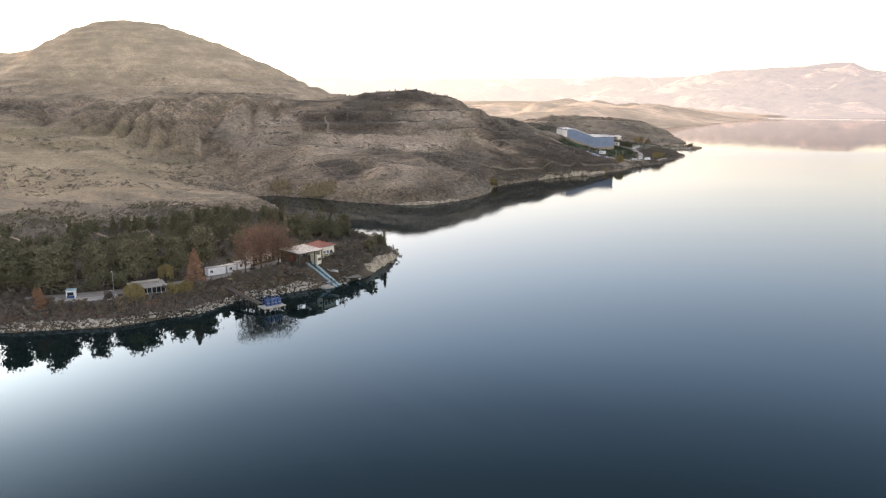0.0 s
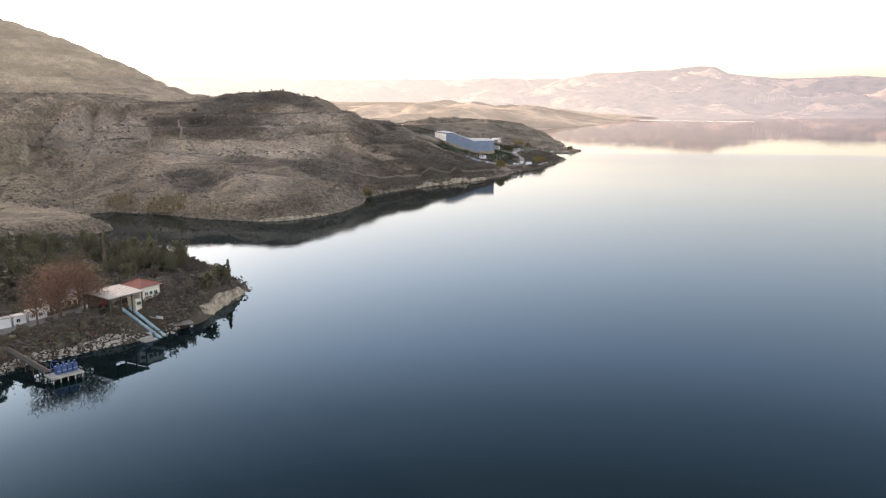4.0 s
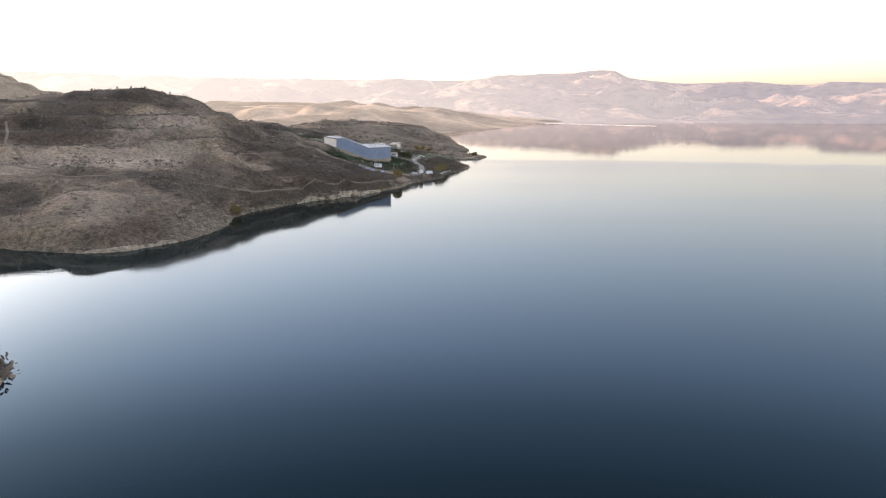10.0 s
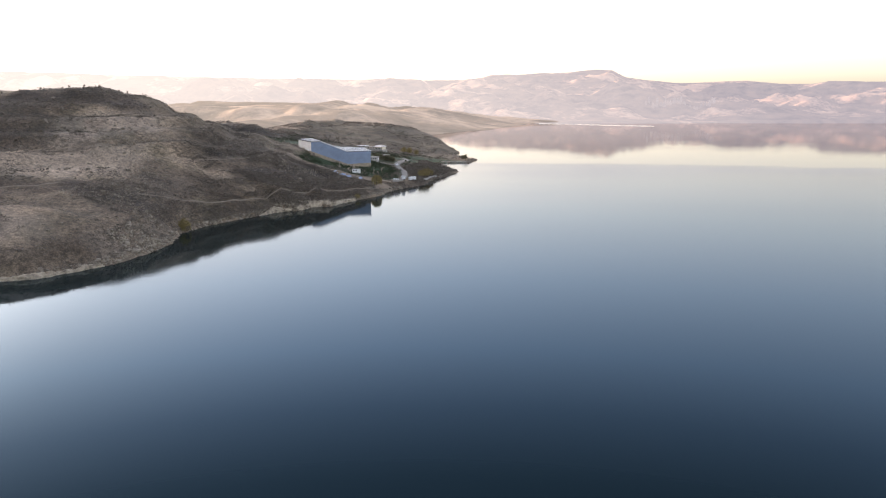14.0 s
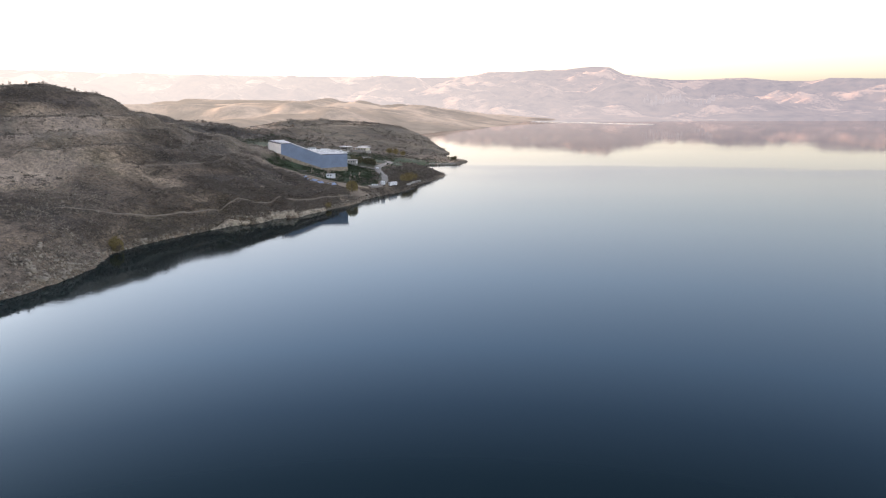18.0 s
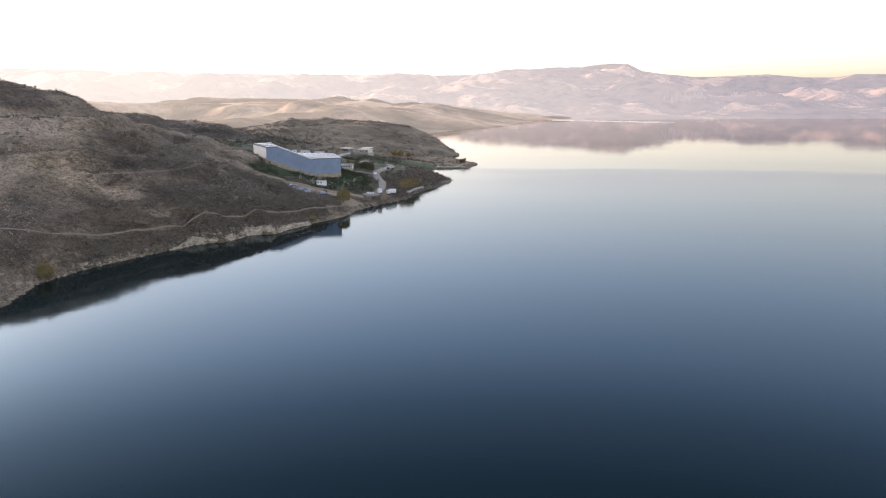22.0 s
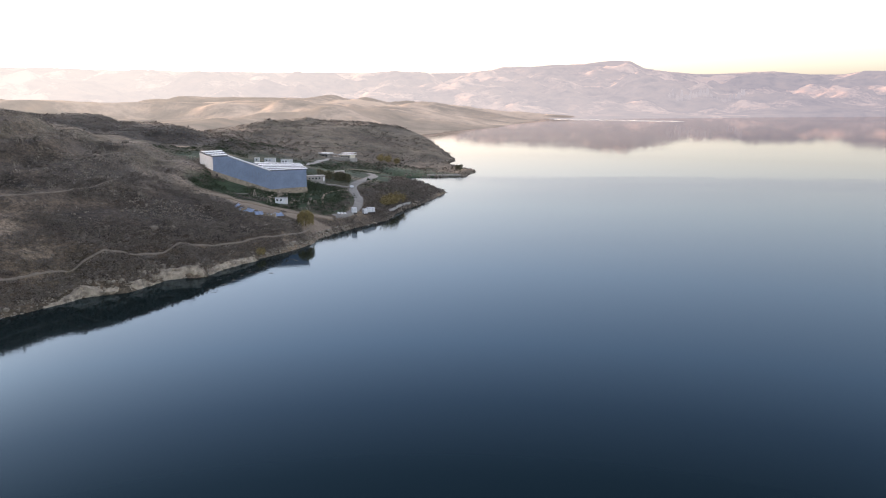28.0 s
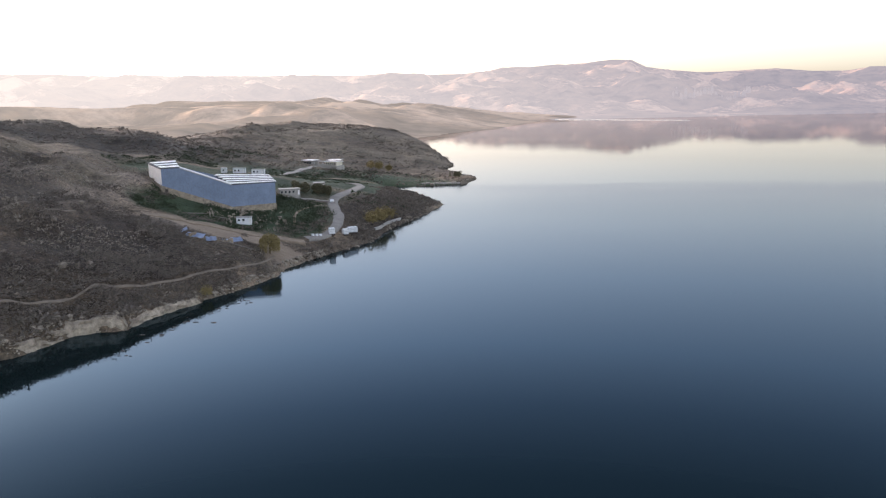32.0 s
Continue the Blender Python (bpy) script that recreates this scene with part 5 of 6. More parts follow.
def tarp_tent(x, y, rz):
    ob = thing("tarp_shelter", x, y, gz(x, y), rz, "blue tarpaulin stretched over a low frame among trees", "tarpaulin")
    bm = prism(bmesh.new(), [(-2.2, -1.4), (2.2, -1.4), (2.2, 0), (-2.2, 0)], [1.5, 1.5, 2.1, 2.1], [1.54, 1.54, 2.14, 2.14])
    prism(bm, [(-2.2, 0), (2.2, 0), (2.2, 1.4), (-2.2, 1.4)], [2.1, 2.1, 1.5, 1.5], [2.14, 2.14, 1.54, 1.54])
    part("tarpaulin", bm, BLUE, ob)
    for px_ in (-2.1, 2.1):
        for py_ in (-1.3, 1.3):
            part("pole", rod((px_, py_, -0.2), (px_, py_, 1.52), 0.04, n=5), STEEL, ob)


garden_statue(-133.4, 164.2, 20)
landing_slab()
tarp_tent(-171.2, 185.7, 30)
boathouse()
boat_canopy()
slipway()
boat(-109.6, 187.2, gz(-109.6, 187.2) + 0.2, -14, "small white rowing boat lying beside the blue rails")
boat(-110.0, 182.6, gz(-110.0, 182.6) + 0.1, -30, "white rowing boat drawn up at the water's edge")
raft()
gangway()
pump_pier()
cabin(-142.6, 170.4, 56, 6.0, "white site cabin with grey roof beside the park drive", "cabins beside the park drive", False)
cabin(-139.9, 174.6, 58, 3.2, "short white site cabin between two longer ones", "cabins beside the park drive", False)
cabin(-137.6, 178.3, 58, 4.6, "white site cabin close to the rust-coloured trees", "cabins beside the park drive")
pavilion()
kiosk(-166.4, 134.6, 30)
street_lamp(-159.4, 143.6, -60)
mast(-145.0, 222.0)
park_house(-137.0, 183.2, 62)
for x, y, a in ((-129.5, 180.2, 20), (-127.0, 183.5, 50), (-133.0, 177.0, 75)):
    picnic_table(x, y, a)


# ---- the dig site: long shelter, cabins, restaurant ----
def long_shelter():
    ob = thing("long_shelter", -90, 690, 0, 0, "long blue-grey clad shelter hall stepping down the slope", "hall")
    o = Vector((-90, 690, 0))
    B, C, D, F = Vector((-105.2, 675.2, 0)), Vector((-98.6, 677.1, 0)), Vector((-80.6, 682.3, 0)), Vector((-65.0, 688.8, 0))
    A, H, K, G = Vector((-118.0, 694.5, 0)), Vector((-110.5, 703.5, 0)), Vector((-96.5, 712.5, 0)), Vector((-72.5, 707.0, 0))

    def wall(name, p, q, lo, hi, material, label=""):
        n = Vector((q.y - p.y, p.x - q.x, 0)).normalized() * 0.16
        bm = prism(bmesh.new(), [((p - o).x, (p - o).y), ((q - o).x, (q - o).y), ((q - n - o).x, (q - n - o).y), ((p - n - o).x, (p - n - o).y)], [lo[0], lo[1], lo[1], lo[0]], [hi[0], hi[1], hi[1], hi[0]])
        return part(name, sheeted(bm), material, ob, label)

    # cladding, sheet by sheet along the front
    def clad_run(p, q, lo, hi, n, material):
        for k in range(n):
            a, b = p.lerp(q, k / n), p.lerp(q, (k + 0.985) / n)
            f = lambda pair, t: pair[0] + (pair[1] - pair[0]) * t
            wall("cladding_sheet", a, b, (f(lo, k / n), f(lo, (k + 1) / n)), (f(hi, k / n), f(hi, (k + 1) / n)), material)

    clad_run(B, C, (23.4, 20.9), (29.6, 29.9), 5, CLAD)
    clad_run(C, D, (20.9, 14.2), (29.7, 22.6), 14, CLAD)
    clad_run(D, F, (14.2, 14.8), (22.6, 23.0), 12, CLAD)
    clad_run(A, B, (24.6, 23.4), (30.2, 29.6), 14, PALE_CLAD)
    wall("end_wall", F, G, (14.0, 15.0), (23.0, 23.4), CLAD)
    wall("back_wall", G, K, (15.0, 19.0), (23.4, 23.6), CLAD)
    wall("back_wall", K, H, (19.0, 22.0), (23.6, 28.4), CLAD)
    wall("back_wall", H, A, (22.0, 22.5), (30.5, 30.2), CLAD)
    for p, q, lo, hi in ((A, B, (19.5, 17.0), (24.6, 23.4)), (B, C, (17.0, 15.5), (23.4, 20.9)), (C, D, (15.5, 11.0), (20.9, 14.2)), (D, F, (11.0, 9.5), (14.2, 14.8)), (F, G, (9.5, 12), (14.0, 15.0))):
        n = Vector((q.y - p.y, p.x - q.x, 0)).normalized()
        wall("stone_base", p + n * 0.35, q + n * 0.35, lo, hi, STONE, "ochre rubble stone base")
    mid = B.lerp(C, 0.16)
    n = Vector((C.y - B.y, B.x - C.x, 0)).normalized()
    wall("door", mid + n * 0.5, mid + n * 0.5 + (C - B).normalized() * 1.1, (20.0, 19.7), (22.1, 21.9), TIMBER, "dark open doorway")

    def slab(name, corners, heights, thick, material, parent, label=""):
        bm = prism(bmesh.new(), [((c - o).x, (c - o).y) for c in corners], [h - thick for h in heights], heights)
        return part(name, sheeted(bm), material, parent, label)

    up = Vector((0, 0, 0))
    high = slab("high_roof", [B + (B - D).normalized() * 0.5, C, H, A + (A - H).normalized() * 0.5], [29.95, 30.15, 30.75, 30.6], 0.28, DARK_ROOF, ob, "white sheet roof of the tall end")
    for k in range(3):
        t = k / 3
        slab("roof_panel", [B.lerp(A, t), C.lerp(H, t), C.lerp(H, t + 0.2), B.lerp(A, t + 0.2)], [30.34 + 0.26 * k, 30.5 + 0.26 * k, 30.6 + 0.26 * k, 30.44 + 0.26 * k], 0.12, WHITE, high)
        slab("roof_step", [B.lerp(A, t + 0.012), C.lerp(H, t + 0.012), C.lerp(H, t + 0.19), B.lerp(A, t + 0.19)], [30.215 + 0.26 * k, 30.375 + 0.26 * k, 30.475 + 0.26 * k, 30.315 + 0.26 * k], 0.45, DARK_ROOF, high)
    slab("sloping_roof", [C, D, K.lerp(G, 0.25), H], [29.9, 22.85, 19.8, 26.0], 0.25, SHEET, ob, "sheet roof falling with the slope")
    slab("fascia", [C - n * -0.3, D - n * -0.3, D - n * 0.9, C - n * 0.9], [30.25, 23.15, 23.25, 30.35], 0.3, WHITE, ob, "white edge flashing")
    slab("fascia", [C - n * 1.5, D - n * 1.5, D - n * 2.2, C - n * 2.2], [30.3, 23.3, 23.3, 30.3], 0.24, WHITE, ob, "white edge flashing")
    low = slab("low_roof", [D, F + (F - D).normalized() * 0.6, G, K], [22.9, 23.2, 23.4, 23.4], 0.25, DARK_ROOF, ob, "white sheet roof of the low end")
    for k in range(5):
        t = k / 5
        e = 0.55 - 0.1 * k
        slab("roof_panel", [D.lerp(K, t) - (F - D) * 0.03 * k, F.lerp(G, t) + (F - D).normalized() * e, F.lerp(G, t + 0.13) + (F - D).normalized() * e, D.lerp(K, t + 0.13)],
             [23.3 + 0.24 * k, 23.5 + 0.24 * k, 23.55 + 0.24 * k, 23.35 + 0.24 * k], 0.14, WHITE, low)
        slab("roof_step", [D.lerp(K, t + 0.012), F.lerp(G, t + 0.012), F.lerp(G, t + 0.12), D.lerp(K, t + 0.12)],
             [23.155 + 0.24 * k, 23.355 + 0.24 * k, 23.405 + 0.24 * k, 23.205 + 0.24 * k], 0.5, DARK_ROOF, low)


def restaurant():
    ob = thing("lake_restaurant", -92, 922, 9.2, -27, "low white restaurant with flat roofs and an open terrace", "restaurant")
    part("terrace", box(-15.5, 15, -4.0, 6.0, -4, 0.6), CONCRETE, ob, "pale raised terrace")
    for name, x0, x1, h in (("wing", -15, -7.5, 3.3), ("wing", 4.5, 14, 3.1)):
        w = part(name, box(x0, x1, -1.5, 5.0, 0.6, h), CONCRETE if x0 < 0 else CREAM, ob)
        part("flat_roof", box(x0 - 0.8, x1 + 0.8, -2.6, 5.6, h + 0.002, h + 0.35, 0.04), WHITE, w)
        for k in range(5):
            x = x0 + 0.5 + k * (x1 - x0 - 0.6) / 5
            part("window", box(x, x + 1.0, -1.56, -1.503, 1.2, 2.5), GLASS, w)
    part("canopy", box(-7.2, 4.2, 0.5, 4.5, 2.8, 2.95), SHEET, ob)
    for x in (-6.8, -3, 0.6, 3.8):
        part("canopy_post", box(x - 0.08, x + 0.08, 0.6, 0.76, 0.6, 2.8), WHITE, ob)
    part("balustrade", box(-15.4, 15, -4.0, -3.9, 0.602, 1.4), CONCRETE, ob, "grey terrace balustrade")
    part("upper_roof", prism(bmesh.new(), [(5, -1.5), (15.5, -1.5), (15.5, 4), (5, 4)], [4.1, 4.5, 4.7, 4.3], [4.3, 4.7, 4.9, 4.5]), WHITE, ob, "tilted white sail roof")
    for x in (5.5, 10, 15):
        part("roof_post", box(x - 0.08, x + 0.08, -1.4, -1.24, 3.3, 4.2), STEEL, ob)


def hut(x, y, rz, w, d, h, label, paint=WHITE, group=""):
    ob = thing("flat_roof_hut", x, y, gz(x, y) + 0.1, rz, label, "hut", group)
    part("body", box(-w / 2, w / 2, -d / 2, d / 2, -1.2, h, 0.03), paint, ob)
    part("roof", box(-w / 2 - 0.2, w / 2 + 0.2, -d / 2 - 0.2, d / 2 + 0.2, h + 0.002, h + 0.16, 0.03), SHEET, ob)
    for k in range(max(1, int(w / 2))):
        part("window", box(-w / 2 + 0.5 + 1.7 * k, -w / 2 + 1.3 + 1.7 * k, -d / 2 - 0.05, -d / 2 - 0.003, 1.0, 1.8), GLASS, ob)
    part("door", box(w / 2 - 1.1, w / 2 - 0.3, -d / 2 - 0.05, -d / 2 - 0.003, 0.0, 1.95), PALE_CLAD, ob)


def white_tank(x, y, rz, s):
    ob = thing("white_tank", x, y, gz(x, y) + 0.25, rz, "white cube water tank standing beside the lane", "tank", "white tanks beside the lane")
    part("tank", box(-s / 2, s / 2, -s / 2, s / 2, 0.2, 0.2 + s, 0.08), WHITE, ob)
    part("pallet", box(-s / 2, s / 2, -s / 2, s / 2, -0.4, 0.197), TIMBER, ob)
    part("lid", rod((0, 0, 0.2 + s), (0, 0, 0.32 + s), 0.25, n=10), PALE_CLAD, ob)
    for k in range(3):
        part("band", box(-s / 2 - 0.03, s / 2 + 0.03, -s / 2 - 0.03, s / 2 + 0.03, 0.5 + 0.7 * k, 0.56 + 0.7 * k), STEEL, ob)


def block(x, y, rz):
    ob = box(-0.5, 0.5, -0.4, 0.4, 0, 0.8, 0.06)
    tagged(part("concrete_block", ob, WHITE, None), "white painted concrete block at the lane's foot", "block", "white blocks at the lane").matrix_world = pose(x, y, gz(x, y) + 0.1, 0, 0, rz)


def car(x, y, rz):
    ob = thing("car", x, y, gz(x, y) + 0.22, rz, "white parked saloon car on the lane", "car")
    side = [(-2.1, 0.35), (2.1, 0.35), (2.15, 0.75), (1.1, 0.9), (0.5, 1.38), (-1.0, 1.4), (-1.6, 0.95), (-2.15, 0.9)]
    bm = bmesh.new()
    l = [bm.verts.new((x_, -0.85, z_)) for x_, z_ in side]
    r = [bm.verts.new((x_, 0.85, z_)) for x_, z_ in side]
    bm.faces.new(l)
    bm.faces.new(r[::-1])
    for i in range(8):
        bm.faces.new((l[i], r[i], r[(i + 1) % 8], l[(i + 1) % 8]))
    bmesh.ops.bevel(bm, geom=bm.edges[:], offset=0.07, segments=2, affect="EDGES")
    part("body", sheeted(bm), WHITE, ob)
    for y_ in (-0.87, 0.82):
        part("side_window", box(-1.0, 0.45, y_, y_ + 0.05, 0.95, 1.3), GLASS, ob)
    part("windscreen", prism(bmesh.new(), [(0.56, -0.7), (1.08, -0.7), (1.08, 0.7), (0.56, 0.7)], [1.3, 0.88, 0.88, 1.3], [1.37, 0.95, 0.95, 1.37]), GLASS, ob)
    for x_ in (-1.35, 1.35):
        for y_ in (-0.88, 0.68):
            w = part("wheel", rod((x_, y_, 0.32), (x_, y_ + 0.2, 0.32), 0.32, n=14), RUBBER, ob)
            part("rim", rod((x_, y_ - 0.01, 0.32), (x_, y_ + 0.21, 0.32), 0.18, n=10), STEEL, w)
    for y_ in (-0.6, 0.6):
        part("headlight", box(2.08, 2.17, y_ - 0.18, y_ + 0.18, 0.6, 0.72), GLASS, ob)


def roof_wreck():
    rng = np.random.RandomState(5)
    spots_ = [(-82.0, 633.2, -62, 3.6), (-77.6, 631.0, -4, 6.4), (-72.7, 632.3, 28, 3.4), (-67.8, 639.0, 50, 7.6)]
    for x, y, a, w in spots_:
        bm = bmesh.new()
        n = 10
        lo = [[bm.verts.new((-w / 2 + w * i / n, y_, 0.18 * math.sin(i * 1.3) * (0.4 + 0.2 * k) + 0.3 + 0.55 * k)) for i in range(n + 1)] for k, y_ in enumerate((-1.0, 0.0, 1.1))]
        for p, q in zip(lo[:-1], lo[1:]):
            for i in range(n):
                bm.faces.new((p[i], p[i + 1], q[i + 1], q[i]))
        bmesh.ops.solidify(bm, geom=bm.faces[:], thickness=0.06)
        ob = part("roof_sheet", bm, plain("light_blue_roof_sheet", (0.42, 0.50, 0.66), 0.5, 0.1), None)
        ob.matrix_world = pose(x, y, gz(x, y) + 0.2, rng.uniform(-4, 4), rng.uniform(-5, 5), a)
        tagged(ob, "collapsed pale blue corrugated roof sheet on bare earth", "roof sheet", "collapsed roof sheets")
    for p, q in (((-92, 664, 0), (-86, 668, 0)), ((-88, 662.5, 0), (-82, 663.5, 0)), ((-84, 668, 0), (-80, 672, 0)), ((-70, 636, 0), (-60, 637, 0))):
        a, b = Vector((p[0], p[1], gz(*p[:2]) + 0.35)), Vector((q[0], q[1], gz(*q[:2]) + 0.35))
        ob = part("timber_beam", rod(Vector(), b - a, 0.22, n=4), PLANK, None)
        ob.location = a
        tagged(ob, "loose grey timber beam lying on the slope", "beam", "loose beams on the slope")


def ruined_wall():
    """A broken rubble wall standing behind the fallen roof sheets, built course by course."""
    rng = np.random.RandomState(6)
    ob = thing("ruined_wall", -73.0, 634.0, gz(-73.0, 634.0), 0, "low broken tan rubble wall behind fallen roof sheets", "wall")
    a, b = Vector((-79.5, 630.5, 0)), Vector((-67.0, 637.5, 0))
    along = (b - a).normalized()
    turn = math.degrees(math.atan2(along.y, along.x))
    for k in range(17):
        p = a.lerp(b, (k + 0.5) / 17)
        base, high = gz(p.x, p.y) - 0.4, 1.1 + 0.9 * math.sin(0.45 * k + 0.6) ** 2 + rng.uniform(-0.25, 0.25)
        for c in range(int((high + 0.4) / 0.34)):
            stone = part("stone", box(-0.4, 0.4 - 0.03, -0.28, 0.28, 0, 0.31, 0.04), STONE, ob)
            stone.matrix_world = pose(p.x + rng.uniform(-0.06, 0.06), p.y + rng.uniform(-0.06, 0.06), base + 0.34 * c, 0, 0, turn + rng.uniform(-5, 5))


def quay():
    for k in range(9):
        t = k / 9
        x, y = -18.5 + 24.5 * t, 881.0 + 6.0 * t
        ob = part("quay_block", box(-1.3, 1.3, -1.0, 1.0, -2.5, 1.5 + 0.25 * math.sin(k * 2.1), 0.08), CONCRETE, None)
        ob.matrix_world = pose(x, y - 1.2, 0, 0, 0, 13 + 2 * math.sin(k))
        tagged(ob, "pale concrete quay block at the water's edge", "quay block", "quay blocks")
    wall = [(-27.5, 701), (-25.6, 706), (-24.6, 714), (-22.5, 722), (-19.5, 731)]
    ob = strip("sea_wall", wall, 0.7, CONCRETE, 1.0, 3.5, "low pale concrete wall along the shore", "wall")


def shore_fence():
    ob = thing("utility_pole", -97, 905, gz(-97, 905), 0, "slim grey utility pole with a crossarm", "pole")
    part("pole", rod((0, 0, -0.5), (0, 0, 9.0), 0.14, 0.09, 7), TIMBER, ob)
    part("crossarm", box(-1.2, 1.2, -0.07, 0.07, 8.2, 8.4), TIMBER, ob)
    for x in (-1.0, 0, 1.0):
        part("insulator", rod((x, 0, 8.4), (x, 0, 8.62), 0.05, n=6), WHITE, ob)


long_shelter()
restaurant()
cabin(-110.0, 765.5, 8, 2.6, "tiny white cabin on the meadow behind the shelter", "cabins behind the shelter", False)
cabin(-103.2, 768.5, 2, 6.0, "weathered white site cabin behind the shelter", "cabins behind the shelter")
cabin(-93.0, 766.0, 2, 6.2, "bright white site cabin behind the shelter", "cabins behind the shelter")
hut(-73.2, 672.0, 12, 5.6, 2.6, 2.3, "small white flat-roofed hut below the shelter wall")
hut(-67.5, 722.0, 24, 9.0, 4.0, 2.6, "low grey service building beside dark pines", CONCRETE)
hut(-60.0, 751.0, 20, 5.0, 4.0, 2.8, "pale square pump house among dark pines", CONCRETE)
for x, y, a, s in ((-40.4, 674.6, 20, 2.2), (-36.2, 680.2, 35, 2.0), (-34.9, 684.2, 30, 2.0), (-33.6, 686.2, 30, 2.1)):
    white_tank(x, y, a, s)
for x, y in ((-46.2, 667.2), (-45.0, 668.3), (-43.8, 669.4)):
    block(x, y, 40)
car(-49.6, 727.0, 100)
roof_wreck()
ruined_wall()
quay()
shore_fence()


# ---- trees ----
PINE_A = tree("pine", "dark green pine with a dense uneven crown", "tree", PINE, 11, 9.5, 2.6, 26, 0.1, cone_shape, 1500, 0.4, 0.12)
PINE_B = tree("pine", "broad dark green pine with layered limbs", "tree", PINE, 12, 8.5, 3.0, 20, 0.25, pine_shape, 1500, 0.42, 0.2)
CYPRESS = tree("cypress", "narrow dark green cypress on the point", "tree", PINE, 13, 7.0, 1.0, 14, 0.8, cone_shape, 600, 0.45, 0.06)
OLIVE_A = tree("olive_tree", "low grey-green tree with a loose crown", "tree", OLIVE, 14, 4.4, 2.2, 12, 0.4, round_shape, 420, 0.5, 0.2)
OLIVE_B = tree("shrub", "rounded grey-brown half-bare shrub", "shrub", TWIG, 15, 3.0, 1.8, 12, 0.5, round_shape, 300, 0.5, 0.15)
RUST_A = tree("rust_tree", "half-bare deciduous tree with rust-brown leaves", "tree", RUST, 16, 9.5, 4.0, 30, 0.8, round_shape, 1500, 0.18, 0.28, twigs=12)
RUST_B = tree("cone_tree", "conical rust-red larch-like tree", "tree", RUST, 17, 9.0, 3.1, 34, 0.25, cone_shape, 3400, 0.3, 0.06)
BARE = tree("bare_tree", "small bare tree with fine grey twigs", "tree", TWIG, 18, 4.0, 2.0, 14, 0.7, round_shape, 160, 0.35, 0.3, twigs=5)
GOLD_A = willow("yellow_willow", "yellow weeping willow with hanging leaves", "tree", GOLD, 19, 6.0, 3.0)
GOLD_B = tree("golden_bush", "rounded golden-brown autumn bush", "bush", GOLD, 20, 3.2, 2.6, 14, 0.5, round_shape, 500, 0.45, 0.12)

rng = np.random.RandomState(21)
keep_off = [(-116, 193, 9), (-118, 186, 9), (-143, 171, 7), (-138, 177, 6), (-149, 146, 9), (-165, 134, 8), (-134, 186, 6), (-126, 197, 3)]


def free_spot(x, y, gap, taken):
    if any(math.hypot(x - a, y - b) < r for a, b, r in keep_off) or any(math.hypot(x - a, y - b) < gap for a, b in taken):
        return False
    return float(inland(np.array([x]), np.array([y]))[0]) > 5


def scatter(n, line, wide, gap, taken):
    """n spots along a line of plan points, up to wide metres to its sides."""
    out, pts = [], np.array(line, float)
    seg = np.r_[0, np.cumsum(np.linalg.norm(np.diff(pts, axis=0), axis=1))]
    for _ in range(n * 40):
        if len(out) == n:
            break
        s = rng.uniform(0, seg[-1])
        x = np.interp(s, seg, pts[:, 0]) + rng.normal() * wide
        y = np.interp(s, seg, pts[:, 1]) + rng.normal() * wide
        if free_spot(x, y, gap, taken):
            out.append((x, y))
            taken.append((x, y))
    return out


taken = []
big_row = scatter(13, [(-200, 126), (-185, 134), (-172, 142), (-163, 152), (-156, 162), (-148, 175)], 2.5, 4.5, taken)
belt = scatter(11, [(-158, 238), (-146, 232), (-138, 228)], 5, 3.2, taken) + scatter(34, [(-197, 222), (-187, 238), (-174, 247), (-160, 247), (-145, 240)], 5, 3.4, taken)
belt += scatter(22, [(-216, 186), (-206, 202), (-195, 212), (-180, 220), (-165, 226)], 5, 3.8, taken)
belt += scatter(26, [(-186, 180), (-178, 186), (-168, 196), (-160, 210), (-150, 222)], 7, 3.6, taken)
placed(PINE_A, [(-141.5, 243, 0.95)] + belt[::2], "pines of the park", seed=31, scale=(0.5, 0.85))
placed(PINE_B, [(-129.2, 238.5, 1.12), (-139.7, 240.2, 0.85), (-134.5, 241, 0.6), (-143.5, 236.5, 0.7), (-149.5, 235, 0.75), (-142, 229, 0.65), (-143.5, 232.5, 0.8), (-139.5, 234, 0.75), (-134.5, 233.5, 0.7), (-130, 234, 0.75), (-131, 243, 0.8), (-136.5, 236.5, 0.75)] + belt[1::2] + [(x, y, 1.45) for x, y in big_row], "pines of the park", seed=32, scale=(0.5, 0.85))
row = scatter(18, [(-200, 133), (-184, 143), (-172, 156), (-163, 166), (-155, 176), (-150, 190)], 5, 3.4, taken)
placed(OLIVE_A, [(-164.5, 141.5, 1.0), (-160, 147, 1.1)] + row[::2] + scatter(60, [(-240, 150), (-215, 165), (-190, 180), (-165, 200), (-150, 215)], 10, 3.0, taken), "grey-green park trees", seed=33)
placed(OLIVE_B, row[1::2] + scatter(30, [(-230, 140), (-200, 160), (-175, 185), (-150, 205), (-135, 215)], 10, 2.6, taken) + scatter(20, [(-178, 119), (-150, 131), (-138, 146), (-128, 165), (-118, 182)], 1.5, 2.0, taken), "half-bare park shrubs", seed=34, scale=(0.5, 1.1))
